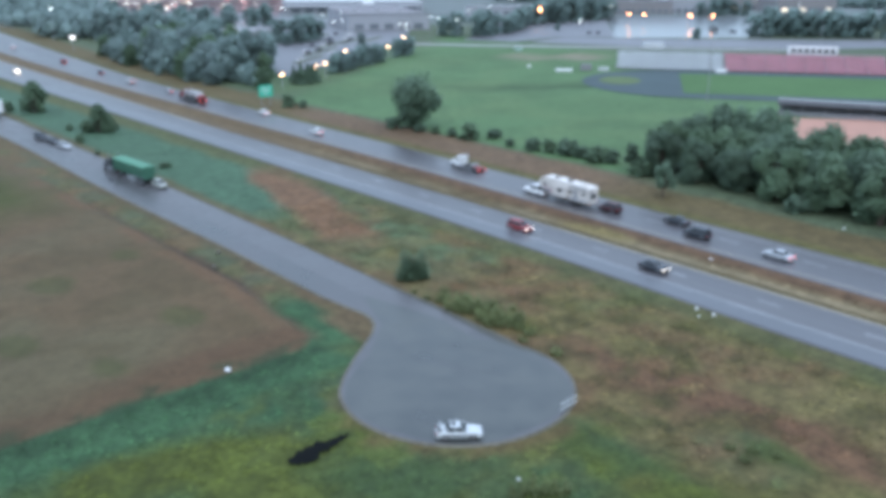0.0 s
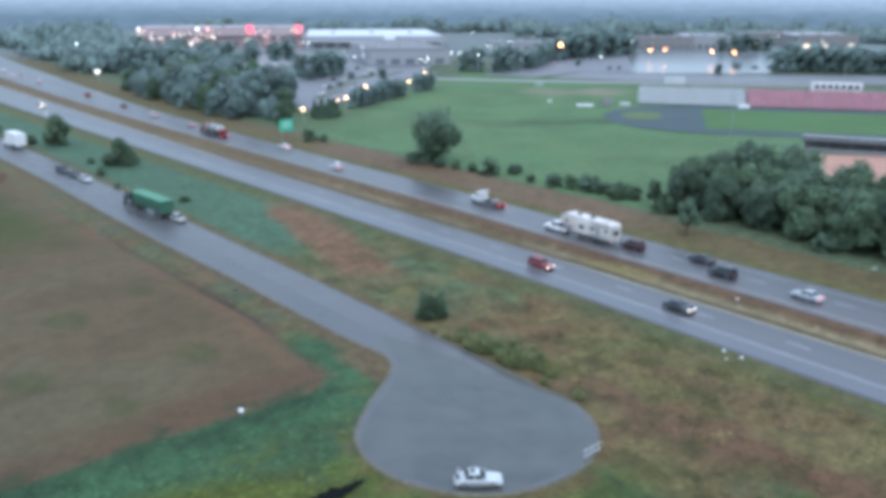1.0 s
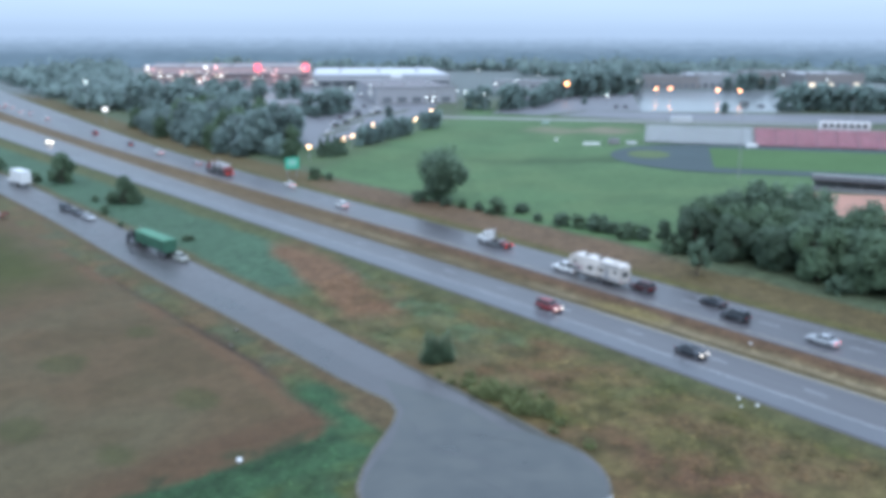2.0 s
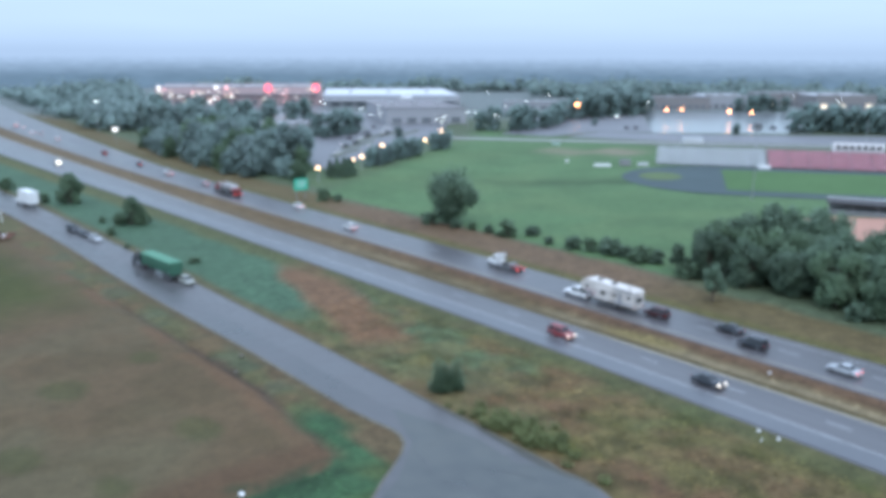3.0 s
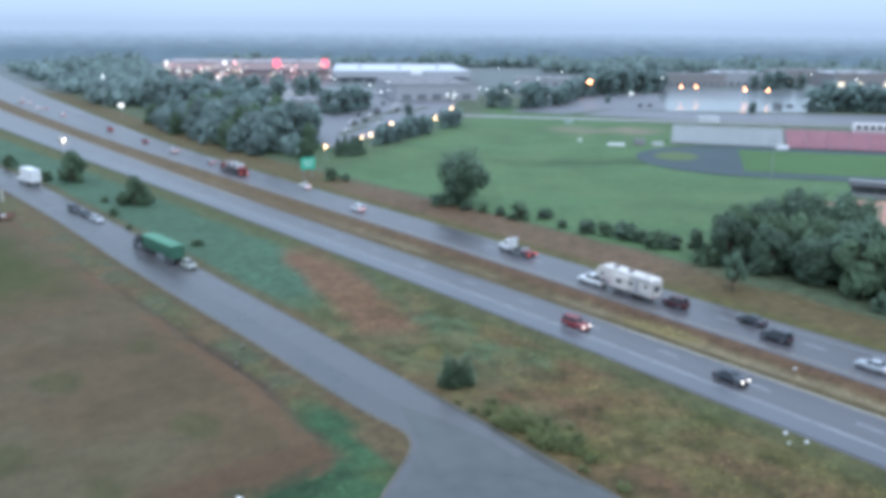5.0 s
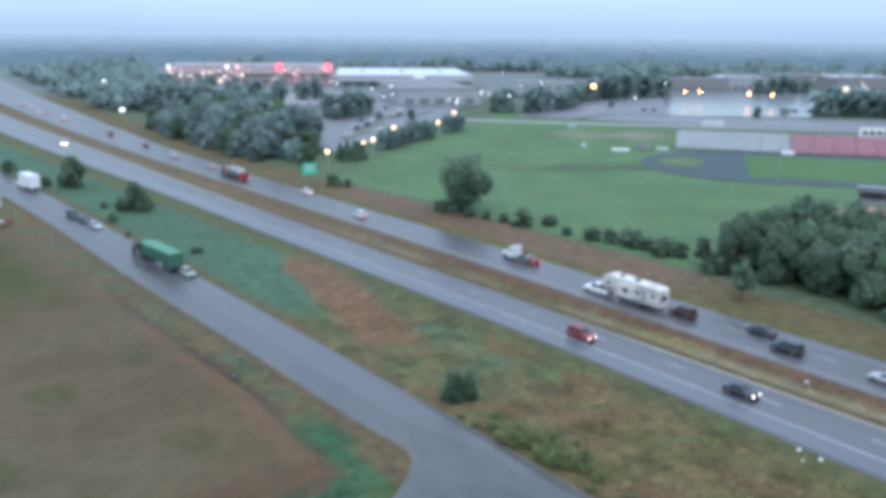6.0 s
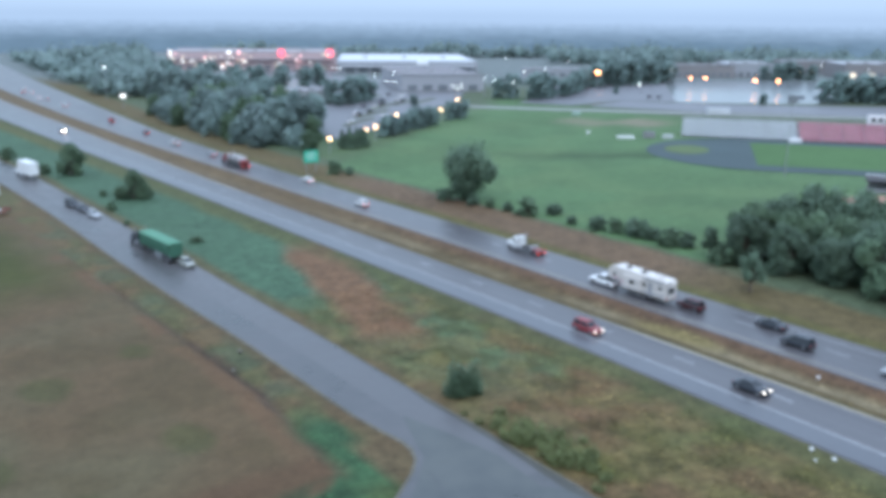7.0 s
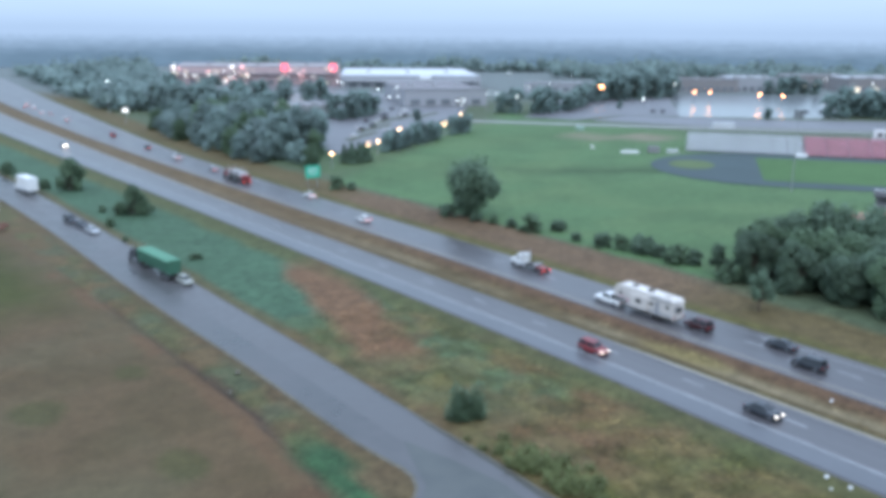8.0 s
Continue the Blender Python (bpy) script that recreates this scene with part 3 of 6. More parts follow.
tufts("bank_grass", "dry reddish grass on the median and far bank", 3500, (99, 140, 30, 220), 0.3, 34)
tufts("stubble", "low stubble and clover in the mown field", 3000, (10, 50, 75, 190), 0.18, 35, tint=1.2)


# ---------- roads ----------
def road(name, left, right, y0, y1, z, mat, label, step=4.0, across=4):
    rows = []
    for y in np.arange(y0, y1 + step / 2, step):
        a, b = curve_at(left, y), curve_at(right, y)
        row = [(a - 0.35, y, z - 0.16)]
        row += [(a + (b - a) * i / across, y, z + 0.05 * math.sin(math.pi * i / across)) for i in range(across + 1)]
        rows.append(row + [(b + 0.35, y, z - 0.16)])
    return tagged(part(name, sheet(rows), mat), label, "road", kind="structure")


def paint(parent, edge, off, y0, y1, width, mat, z, step=4.0, name="edge_line"):
    rows = []
    for y in np.arange(y0, y1 + step / 2, step):
        x = curve_at(edge, y) + off
        rows.append([(x - width / 2, y, z), (x + width / 2, y, z)])
    return part(name, sheet(rows), mat, parent)


near_road = road("road_near", NEAR_OUT, NEAR_IN, -60, 800, 0.03, M_ASPH, "wet two-lane highway carriageway with worn paint")
far_road = road("road_far", FAR_IN, FAR_OUT, -60, 800, 0.03, M_ASPH, "wet two-lane highway carriageway beyond a grass median")
paint(near_road, NEAR_OUT, 3.55, -60, 500, 0.15, M_WHITE_LINE, 0.092)
paint(near_road, NEAR_IN, -0.3, -60, 500, 0.24, M_YELLOW_LINE, 0.076)
paint(far_road, FAR_IN, 0.9, -60, 500, 0.13, M_YELLOW_LINE, 0.078)
paint(far_road, FAR_OUT, -1.9, -60, 500, 0.13, M_WORN_LINE, 0.082)
paint(near_road, NEAR_OUT, 1.75, -60, 800, 3.3, M_SHOULDER, 0.072, name="shoulder")
for off in (4.4, 6.0, 7.9, 9.4):
    paint(near_road, NEAR_OUT, off, -60, 500, 0.85, M_TRACKS, 0.0855, name="wheel_track")
for off in (3.4, 5.0, 7.0, 8.6):
    paint(far_road, FAR_IN, off, -60, 500, 0.85, M_TRACKS, 0.0855, name="wheel_track")
for i in range(-6, 24):
    y = 48.2 + 13.25 * i
    paint(near_road, NEAR_OUT, 7.05, y - 1.5, y + 1.5, 0.17, M_WORN_LINE, 0.098, 3.0, "lane_dash")
    y = 51.4 + 13.25 * i
    paint(far_road, FAR_IN, 6.0, y - 1.6, y + 1.6, 0.17, M_WORN_LINE, 0.098, 3.2, "lane_dash")

# frontage road with its turning circle
outline = [(curve_at(FRONT_R, y), y) for y in range(400, 76, -4)]
outline += [(64.9, 76), (64.7, 72), (64.5, 67), (64.4, 62)]
outline += [(53 + 11.35 * math.cos(radians(a)), 57.5 + 11.35 * math.sin(radians(a))) for a in range(12, -221, -6)]
outline += [(46.0, 66.4), (48.8, 68.7), (51.6, 70.7), (54.4, 72.8), (56.0, 74.5), (56.9, 76.4), (57.1, 78.4), (56.8, 81.2)]
outline += [(curve_at(FRONT_L, y), y) for y in range(86, 402, 4)]
bm = bmesh.new()
top = [bm.verts.new((x, y, 0.045)) for x, y in outline]
bm.faces.new(top)
ext = bmesh.ops.extrude_edge_only(bm, edges=list(bm.edges))
for v in [g for g in ext["geom"] if isinstance(g, bmesh.types.BMVert)]:
    v.co.z = -0.2
bmesh.ops.triangulate(bm, faces=[f_ for f_ in bm.faces if len(f_.verts) > 4])
bmesh.ops.recalc_face_normals(bm, faces=bm.faces)
front_road = tagged(part("road_frontage", bm, M_ASPH_OLD), "wet dead-end frontage road with a round turning head", "road", kind="structure")
# wet sheen along the right half, painted as a lighter strip
M_SHEEN = material("sheen_tinted_asphalt", (0.082, 0.08, 0.082), rough=0.28, rough_to=0.46, grain=0.7, vary=0.25, bump=0.003, big=0.12)
paint(front_road, FRONT_R, -2.7, 66, 262, 4.2, M_SHEEN, 0.0495, name="sheen_strip")
M_HEAD_ASPH = material("old_blotched_asphalt", (0.066, 0.071, 0.066), rough=0.24, rough_to=0.5, grain=0.35, vary=0.3, bump=0.002, second=(0.036, 0.041, 0.039), big=0.16)
stops = next(q for q in M_HEAD_ASPH.node_tree.nodes if q.type == "VALTORGB").color_ramp.elements
stops[0].position, stops[1].position = 0.42, 0.6
rim = [(53 + (10.9 + 0.25 * math.sin(5 * a)) * math.cos(a), 57.5 + (10.9 + 0.25 * math.sin(5 * a)) * math.sin(a)) for a in [radians(k) for k in range(120, 397, 6)]]
rim += [(62.6, 70.5), (61.8, 76.5), (60.4, 83.0), (58.4, 78.5), (56.8, 74.4), (53.6, 71.2), (50.4, 68.4)]
bm = bmesh.new()
hub = bm.verts.new((54.5, 62.0, 0.0535))
edge_ = [bm.verts.new((x, y, 0.0535)) for x, y in rim]
for k, v in enumerate(edge_):
    bm.faces.new((hub, v, edge_[(k + 1) % len(edge_)]))
part("turning_head", bm, M_HEAD_ASPH, front_road)
# dark reflection and shade of the weeds, painted as a strip along its edge
M_WEED_DARK = material("weed_reflection_dark", (0.05, 0.048, 0.036), rough=0.5, grain=1.2, vary=0.35, big=0.3)
rim = [Vector((x, y, 0)) for x, y in outline if x > 60 and 54 < y < 90]
rows = []
for i, p in enumerate(rim):
    d = (rim[min(i + 1, len(rim) - 1)] - rim[max(i - 1, 0)]).normalized()
    n_ = Vector((-d.y, d.x, 0))
    wide = 0.04 + (0.8 + 0.45 * math.sin(i * 1.9) * math.sin(i * 0.7 + 1)) * math.sin(math.pi * i / (len(rim) - 1)) ** 0.6
    rows.append([tuple(p - n_ * 0.02 + Vector((0, 0, 0.0565))), tuple(p - n_ * wide + Vector((0, 0, 0.0565)))])
part("weed_reflection", sheet(rows), M_WEED_DARK, front_road)
# faint tyre smears across the turning head
M_SMEAR = material("smeared_wet_asphalt", (0.05, 0.053, 0.052), rough=0.28, grain=2.5, vary=0.3, big=0.4)
for k, (x0, y0, x1, y1, bow, w) in enumerate(((53.4, 66.0, 55.6, 53.2, 0.9, 0.5), (55.2, 63.5, 58.8, 54.6, -0.7, 0.35), (52.2, 60.0, 52.6, 51.8, 0.5, 0.4), (55.4, 72.6, 53.6, 66.8, 0.4, 0.35), (57.6, 66.0, 61.0, 60.2, 0.6, 0.3))):
    rows = []
    for i in range(11):
        u = i / 10
        x, y = x0 + (x1 - x0) * u + bow * math.sin(math.pi * u), y0 + (y1 - y0) * u
        half = 0.5 * w * (0.15 + math.sin(math.pi * u)) * (0.8 + 0.3 * math.sin(7 * u + k))
        rows.append([(x - half, y, 0.0575 + 0.003 * k), (x + half, y, 0.0575 + 0.003 * k)])
    part("tyre_smear", sheet(rows), M_SMEAR, front_road)
# low kerb along its edge
inner = [Vector((x, y, 0)) for x, y in outline if y < 240]
bm = bmesh.new()
prev = None
for i, p in enumerate(inner):
    d = (inner[min(i + 1, len(inner) - 1)] - inner[max(i - 1, 0)]).normalized()
    n_ = Vector((-d.y, d.x, 0))
    ring = [bm.verts.new((p + n_ * o) + Vector((0, 0, z))) for o, z in ((-0.02, -0.1), (-0.02, 0.07), (0.16, 0.08), (0.4, -0.14))]
    if prev:
        for k in range(3):
            bm.faces.new((prev[k], prev[k + 1], ring[k + 1], ring[k]))
    prev = ring
bmesh.ops.recalc_face_normals(bm, faces=bm.faces)
tagged(part("kerb", bm, M_KERB), "low grey concrete kerb round the frontage road", "kerb", kind="structure")


# ---------- trees and shrubs ----------
def per_object(mat, low, high):
    """Lets the colour differ a little from plant to plant."""
    n, l = mat.node_tree.nodes, mat.node_tree.links
    b = n["Principled BSDF"]
    src = b.inputs["Base Color"].links[0].from_socket
    info, mr, mx = n.new("ShaderNodeObjectInfo"), n.new("ShaderNodeMapRange"), n.new("ShaderNodeMix")
    mr.inputs["To Min"].default_value, mr.inputs["To Max"].default_value = low, high
    mx.data_type, mx.blend_type = "RGBA", "MULTIPLY"
    mx.inputs["Factor"].default_value = 1.0
    l.new(info.outputs["Random"], mr.inputs["Value"])
    l.new(src, mx.inputs["A"])
    l.new(mr.outputs["Result"], mx.inputs["B"])
    geo, mr2, mx2 = n.new("ShaderNodeNewGeometry"), n.new("ShaderNodeMapRange"), n.new("ShaderNodeMix")
    mr2.inputs["To Min"].default_value, mr2.inputs["To Max"].default_value = 0.75, 1.3
    mx2.data_type, mx2.blend_type = "RGBA", "MULTIPLY"
    mx2.inputs["Factor"].default_value = 1.0
    l.new(geo.outputs["Random Per Island"], mr2.inputs["Value"])
    l.new(mx.outputs["Result"], mx2.inputs["A"])
    l.new(mr2.outputs["Result"], mx2.inputs["B"])
    l.new(mx2.outputs["Result"], b.inputs["Base Color"])


for m_ in (M_LEAF, M_LEAF_DARK, M_LEAF_HAZED, M_LEAF_FRESH):
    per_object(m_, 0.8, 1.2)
    let_light_through(m_, {M_LEAF_HAZED: 0.06, M_LEAF_FRESH: 0.3}.get(m_, 0.15))
# a rough coat greys these crowns further, in place of haze
coated = M_LEAF_HAZED.node_tree.nodes["Principled BSDF"]
coated.inputs["Coat Weight"].default_value, coated.inputs["Coat Roughness"].default_value = 0.5, 0.6


def leaf_arrays(blobs, leaf, per_blob, rng, outward=1.0, up=0.7, loose=0.4):
    """Corners of many small leaf sprays over the skins of the blobs (x, y, z, rx, rz)."""
    out = []
    for bx, by, bz, rx, rz in blobs:
        d = rng.normal(size=(per_blob, 3))
        d /= np.linalg.norm(d, axis=1, keepdims=True)
        r = rng.uniform(0.5, 1.4, (per_blob, 1))
        p = np.array((bx, by, bz)) + d * r * np.array((rx, rx, rz))
        n = d * outward * 0.5 + rng.normal(size=(per_blob, 3)) * loose + np.array((0, 0, up))
        n /= np.linalg.norm(n, axis=1, keepdims=True)
        u = np.cross(n, rng.normal(size=(per_blob, 3)))
        u /= np.linalg.norm(u, axis=1, keepdims=True)
        v = np.cross(n, u)
        s = leaf * rng.uniform(0.5, 1.3, (per_blob, 1))
        t = s * rng.uniform(0.5, 0.9, (per_blob, 1))
        out.append(np.stack([p - u * s, p - v * t + n * s * 0.25, p + u * s, p + v * t - n * s * 0.1], 1))
    return np.concatenate(out)


ball = bmesh.new()
bmesh.ops.create_icosphere(ball, subdivisions=1, radius=1.0)
BALL_V = np.array([v.co[:] for v in ball.verts])
BALL_F = np.array([[v.index for v in f_.verts] for f_ in ball.faces])
ball.free()


def leaf_mesh(name, quads_, mat, blobs=(), rng=None):
    """Leaf sprays, over a rough inner mass of foliage that fills the deeper gaps."""
    mesh = bpy.data.meshes.new(name)
    v = quads_.reshape(-1, 3)
    verts, faces = v.tolist(), np.arange(len(v)).reshape(-1, 4).tolist()
    for bx, by, bz, rx, rz in blobs:
        q = BALL_V * rng.uniform(0.5, 0.85, (len(BALL_V), 1)) * np.array((rx, rx, rz)) + np.array((bx, by, bz))
        faces += (BALL_F + len(verts)).tolist()
        verts += q.tolist()
    mesh.from_pydata(verts, [], faces)
    mesh.materials.append(mat)
    return mesh


def limb(bm, a, b, ra, rb, sides=6):
    a, b = Vector(a), Vector(b)
    q = (b - a).to_track_quat("Z", "Y").to_matrix()
    rings = []
    for p, r in ((a, ra), (b, rb)):
        rings.append([bm.verts.new(p + q @ Vector((r * math.cos(2 * math.pi * k / sides), r * math.sin(2 * math.pi * k / sides), 0))) for k in range(sides)])
    for k in range(sides):
        bm.faces.new((rings[0][k], rings[0][(k + 1) % sides], rings[1][(k + 1) % sides], rings[1][k]))


def tree(name, height, spread_, seed, mat, leaf=0.45, blobs=16, per_blob=150, low=0.2, stems=1, label="", category="tree", peak=0.36):
    """Trunk and limbs under a crown of leaf sprays, with an uneven outline."""
    rng = np.random.default_rng(seed)
    root = new(name)
    trunk = bmesh.new()
    made, lobes = [], []
    far = mat is M_LEAF_HAZED
    for i in range(14):
        u = (i + rng.uniform(0, 1)) / 14
        a = 2.4 * i + rng.uniform(-0.7, 0.7)
        wide = spread_ * math.sqrt(max(0.05, 1 - ((u - peak) / 0.7) ** 2)) * rng.uniform(0.7, 1.12)
        r = spread_ * rng.uniform(0.22, 0.38)
        d = max(0.0, wide - 0.7 * r) * rng.uniform(0.55, 1.0)
        lobes.append((d * math.cos(a), d * math.sin(a), height * (low + (0.92 - low) * u) - 0.3 * r * (u > 0.7), r))
    for i in range(blobs):
        lx, ly, lz, lr = lobes[i % 14]
        v = rng.normal(size=3)
        v = v / np.linalg.norm(v) * lr * rng.uniform(0.25, 1.0)
        r = spread_ * rng.uniform(0.1, 0.22) * (1.6 if far else 1.0)
        made.append((lx + v[0], ly + v[1], min(max(lz + 0.75 * v[2], 0.4 * r), height - 0.5 * r), r, r * rng.uniform(0.8, 1.3)))
    r0 = 0.022 * height + 0.05
    for s in range(stems):
        off = Vector((rng.uniform(-0.3, 0.3), rng.uniform(-0.3, 0.3), 0)) * (stems > 1) * spread_ * 0.5
        limb(trunk, off + Vector((0, 0, -0.2)), off * 1.4 + Vector((0, 0, height * 0.4)), r0, r0 * 0.65, 8)
        limb(trunk, off * 1.4 + Vector((0, 0, height * 0.4)), off * 1.6 + Vector((0.03 * height, 0, height * 0.8)), r0 * 0.65, r0 * 0.2, 6)
    for bx, by, bz, rx, rz in made[: max(5, blobs // 2)]:
        limb(trunk, (0, 0, max(height * 0.15, bz * 0.55)), (bx * 0.8, by * 0.8, bz), r0 * 0.45, r0 * 0.12, 5)
    part("trunk", trunk, M_BARK, root)
    up, loose, fill = (1.2, 0.28, 1.0) if far else (0.7, 0.4, 0.65)
    mass = [(x_, y_, z_, fill * rx_, fill * rz_) for x_, y_, z_, rx_, rz_ in made] + [(x_, y_, z_, 0.75 * r_, 0.7 * r_) for x_, y_, z_, r_ in lobes]
    whole = [(x_, y_, z_, r_, (0.8 if far else 1.15) * r_) for x_, y_, z_, r_ in lobes]
    sprays = leaf_arrays(made, leaf, per_blob, rng, 1.0, up, loose)
    if category == "tree":
        sprays = np.concatenate([leaf_arrays(made, leaf, per_blob // (2 if far else 3), rng, 1.0, up, loose), leaf_arrays(whole, leaf, blobs * per_blob // (40 if far else 24), rng, 1.0, up, loose)])
    crown = new("crown", leaf_mesh("crown", sprays, mat, mass, rng))
    crown.parent = root
    return tagged(root, label, category)


def conifer(name, height, spread_, seed, label):
    rng = np.random.default_rng(seed)
    root = new(name)
    trunk = bmesh.new()
    limb(trunk, (0, 0, -0.2), (0, 0, height * 0.95), 0.16, 0.03, 7)
    part("trunk", trunk, M_BARK, root)
    made = []
    for i in range(13):
        u = i / 12
        for k in range(3 if u < 0.7 else 1):
            a, d = rng.uniform(0, 2 * np.pi), spread_ * (1 - u) * 0.55
            made.append((d * math.cos(a), d * math.sin(a), height * (0.1 + 0.86 * u), spread_ * (0.55 - 0.4 * u), height * 0.07))
    crown = new("crown", leaf_mesh("crown", leaf_arrays(made, 0.4, 60, rng), M_LEAF_DARK, made, rng))
    crown.parent = root
    return tagged(root, label, "tree")


def put(ob, x, y, turn=0.0, size=1.0, tall=1.0, z=-0.1):
    ob.matrix_world = Matrix.Translation((x, y, z)) @ pose(0, 0, 0, 0, 0, turn) @ Matrix.Diagonal((size, size, size * tall, 1))
    return ob


def again(ob, x, y, turn=0.0, size=1.0, tall=1.0, z=-0.1, label="", group=""):
    c = copy_thing(ob, Matrix.Identity(4))
    put(c, x, y, turn, size, tall, z)
    return tagged(c, label, group=group)


# the lone tree between the highway and the sports field
put(tree("tree", 12.0, 7.6, 3, M_LEAF_DARK, leaf=0.36, blobs=112, per_blob=110, low=0.26, stems=3, peak=0.68,
         label="lone broad dark-green tree with several stems beside the playing field"), 137.2, 165.8)

# the grove beside the far carriageway
grove = [tree("tree", 11.0, 4.6, 10 + k, M_LEAF if k % 2 else M_LEAF_DARK, leaf=0.275, blobs=112, per_blob=106, low=0.12, stems=2, peak=0.5,
              label="dense broadleaf tree in a thick grove beside the highway") for k in range(6)]
GROVE = [(141.5, 96.5, 0.8), (146, 99, 0.9), (152, 96.5, 1.0), (146.5, 91.5, 0.95), (141, 88.5, 0.85), (152, 88, 1.1), (158, 92, 1.1), (147, 84, 1.0),
         (141.5, 80.5, 0.9), (153.5, 80, 1.15), (147, 76, 1.05), (141, 72, 0.92), (160, 84, 1.1), (153, 71, 1.1), (146, 67.5, 1.0), (140.5, 63.5, 0.95),
         (160, 74, 1.05), (152, 62, 1.08), (145, 58.5, 1.0), (140, 54.5, 0.95), (159, 65, 1.0), (151, 53, 1.05), (145, 49, 1.0), (139.5, 45.5, 0.95),
         (150, 43, 1.0), (143, 39, 1.0), (158, 55, 1.0), (139, 35, 0.95), (148, 33, 1.0), (143, 28, 1.0)]
rg = random.Random(5)
for i, (x, y, s) in enumerate(GROVE):
    ob = grove[i] if i < 6 else None
    args = (x, y, rg.uniform(0, 360), s * rg.uniform(0.92, 1.1), rg.uniform(0.8, 0.96))
    (put(ob, *args) if ob else again(grove[i % 6], *args))["group"] = "trees of the grove"

front_tree = tree("tree", 6.2, 1.9, 18, M_LEAF_DARK, leaf=0.17, blobs=40, per_blob=110, low=0.3, label="small slim tree standing before the grove")
put(front_tree, 128.3, 86.5)
again(front_tree, 141.0, 102.9, 80, 0.95, 0.9, label="slim dark tree at the end of the shrub row")

# shrubs along the fence line of the sports field, and lower growth at the grove's foot
shrubs = [tree("shrub", 3.2, 2.0, 30 + k, M_LEAF_DARK if k else M_LEAF, leaf=0.2, blobs=42, per_blob=70, low=0.04, stems=3,
               label="dark rounded shrub along the field's edge", category="shrub") for k in range(3)]
SHRUBS = [(138.3, 146.2, 1.05), (142.5, 142.6, 0.7), (139.8, 128.2, 0.85), (141.0, 124.5, 0.7), (141.8, 120.0, 1.1), (142.3, 116.5, 0.65), (141.4, 111.8, 0.95),
          (143.2, 109.0, 0.7), (134.8, 160.2, 0.6), (136.2, 156.0, 0.5), (137.2, 151.5, 0.55), (133.5, 168.5, 0.9),
          (131.2, 212.5, 0.85), (134.0, 209.0, 0.55), (139.2, 134.5, 0.5), (138.0, 98.0, 0.9), (136.4, 66.0, 0.8), (135.6, 46.0, 0.9)]
for i, (x, y, s) in enumerate(SHRUBS):
    args = (x, y, rg.uniform(0, 360), s * 1.5, rg.uniform(0.65, 0.85))
    (put(shrubs[i], *args) if i < 3 else again(shrubs[i % 3], *args))["group"] = "shrubs along the fence line"

# bushes on the strip between the roads
bush_a = tree("bush", 4.8, 2.8, 41, M_LEAF, leaf=0.17, blobs=70, per_blob=120, low=0.03, stems=3, label="round green bush on the grass strip between the roads", category="bush")
put(bush_a, 75.2, 249.0, 0, 1.4, 1.3)
BUSHES = [(77.4, 210.0, 1.05, 1.4), (79.6, 208.8, 0.72, 1.1), (75.2, 211.8, 0.65, 1.0), (73.0, 217.5, 0.4, 0.8), (69.4, 200.8, 0.42, 1.0), (73.0, 165.2, 0.55, 0.42),
          (68.3, 285.0, 0.8, 1.0), (70.5, 256.0, 0.7, 0.8), (66.2, 300.0, 0.9, 1.0), (67.3, 185.6, 0.26, 0.9)]
for x, y, s, h in BUSHES:
    again(bush_a, x, y, rg.uniform(0, 360), s, h)


def weed_clump(name, height, spread_, seed, label, blades=90, mat=M_LEAF_FRESH, leaf=1.0, category="weed", dome=0.35):
    """A stand of tall weeds: leaning stems with small leaves up their length."""
    rng = np.random.default_rng(seed)
    root = new(name)
    ang, dist = rng.uniform(0, 2 * np.pi, blades), spread_ * np.sqrt(rng.uniform(0, 1, blades))
    foot = np.stack([dist * np.cos(ang), dist * np.sin(ang), np.full(blades, -0.1)], -1)
    tall = height * (1.0 - dome * (dist / spread_) ** 2) * rng.uniform(0.3, 1.1, blades)
    lean = np.stack([0.25 * dist * np.cos(ang), 0.25 * dist * np.sin(ang), tall], -1) + rng.normal(size=(blades, 3)) * (0.12, 0.12, 0)
    turn = rng.uniform(0, 2 * np.pi, blades)
    side = np.stack([np.cos(turn), np.sin(turn), np.zeros(blades)], -1) * 0.035
    stems = np.stack([foot - side, foot + side, foot + lean + side * 0.3, foot + lean - side * 0.3], 1)
    out = []
    for k in range(9):
        u = rng.uniform(0.12, 1.0, (blades, 1))
        p = foot + lean * u
        t = rng.uniform(0, 2 * np.pi, blades)
        d = np.stack([np.cos(t), np.sin(t), rng.uniform(0.1, 0.7, blades)], -1) * rng.uniform(0.12, 0.3, (blades, 1)) * leaf
        w = np.stack([-np.sin(t), np.cos(t), np.zeros(blades)], -1) * rng.uniform(0.04, 0.09, (blades, 1)) * leaf
        out.append(np.stack([p, p + 0.5 * d - w, p + d, p + 0.5 * d + w], 1))
    ob = new("foliage", leaf_mesh("foliage", np.concatenate([stems] + out), mat))
    ob.parent, ob["kind"] = root, "stuff"
    return tagged(root, label, category)


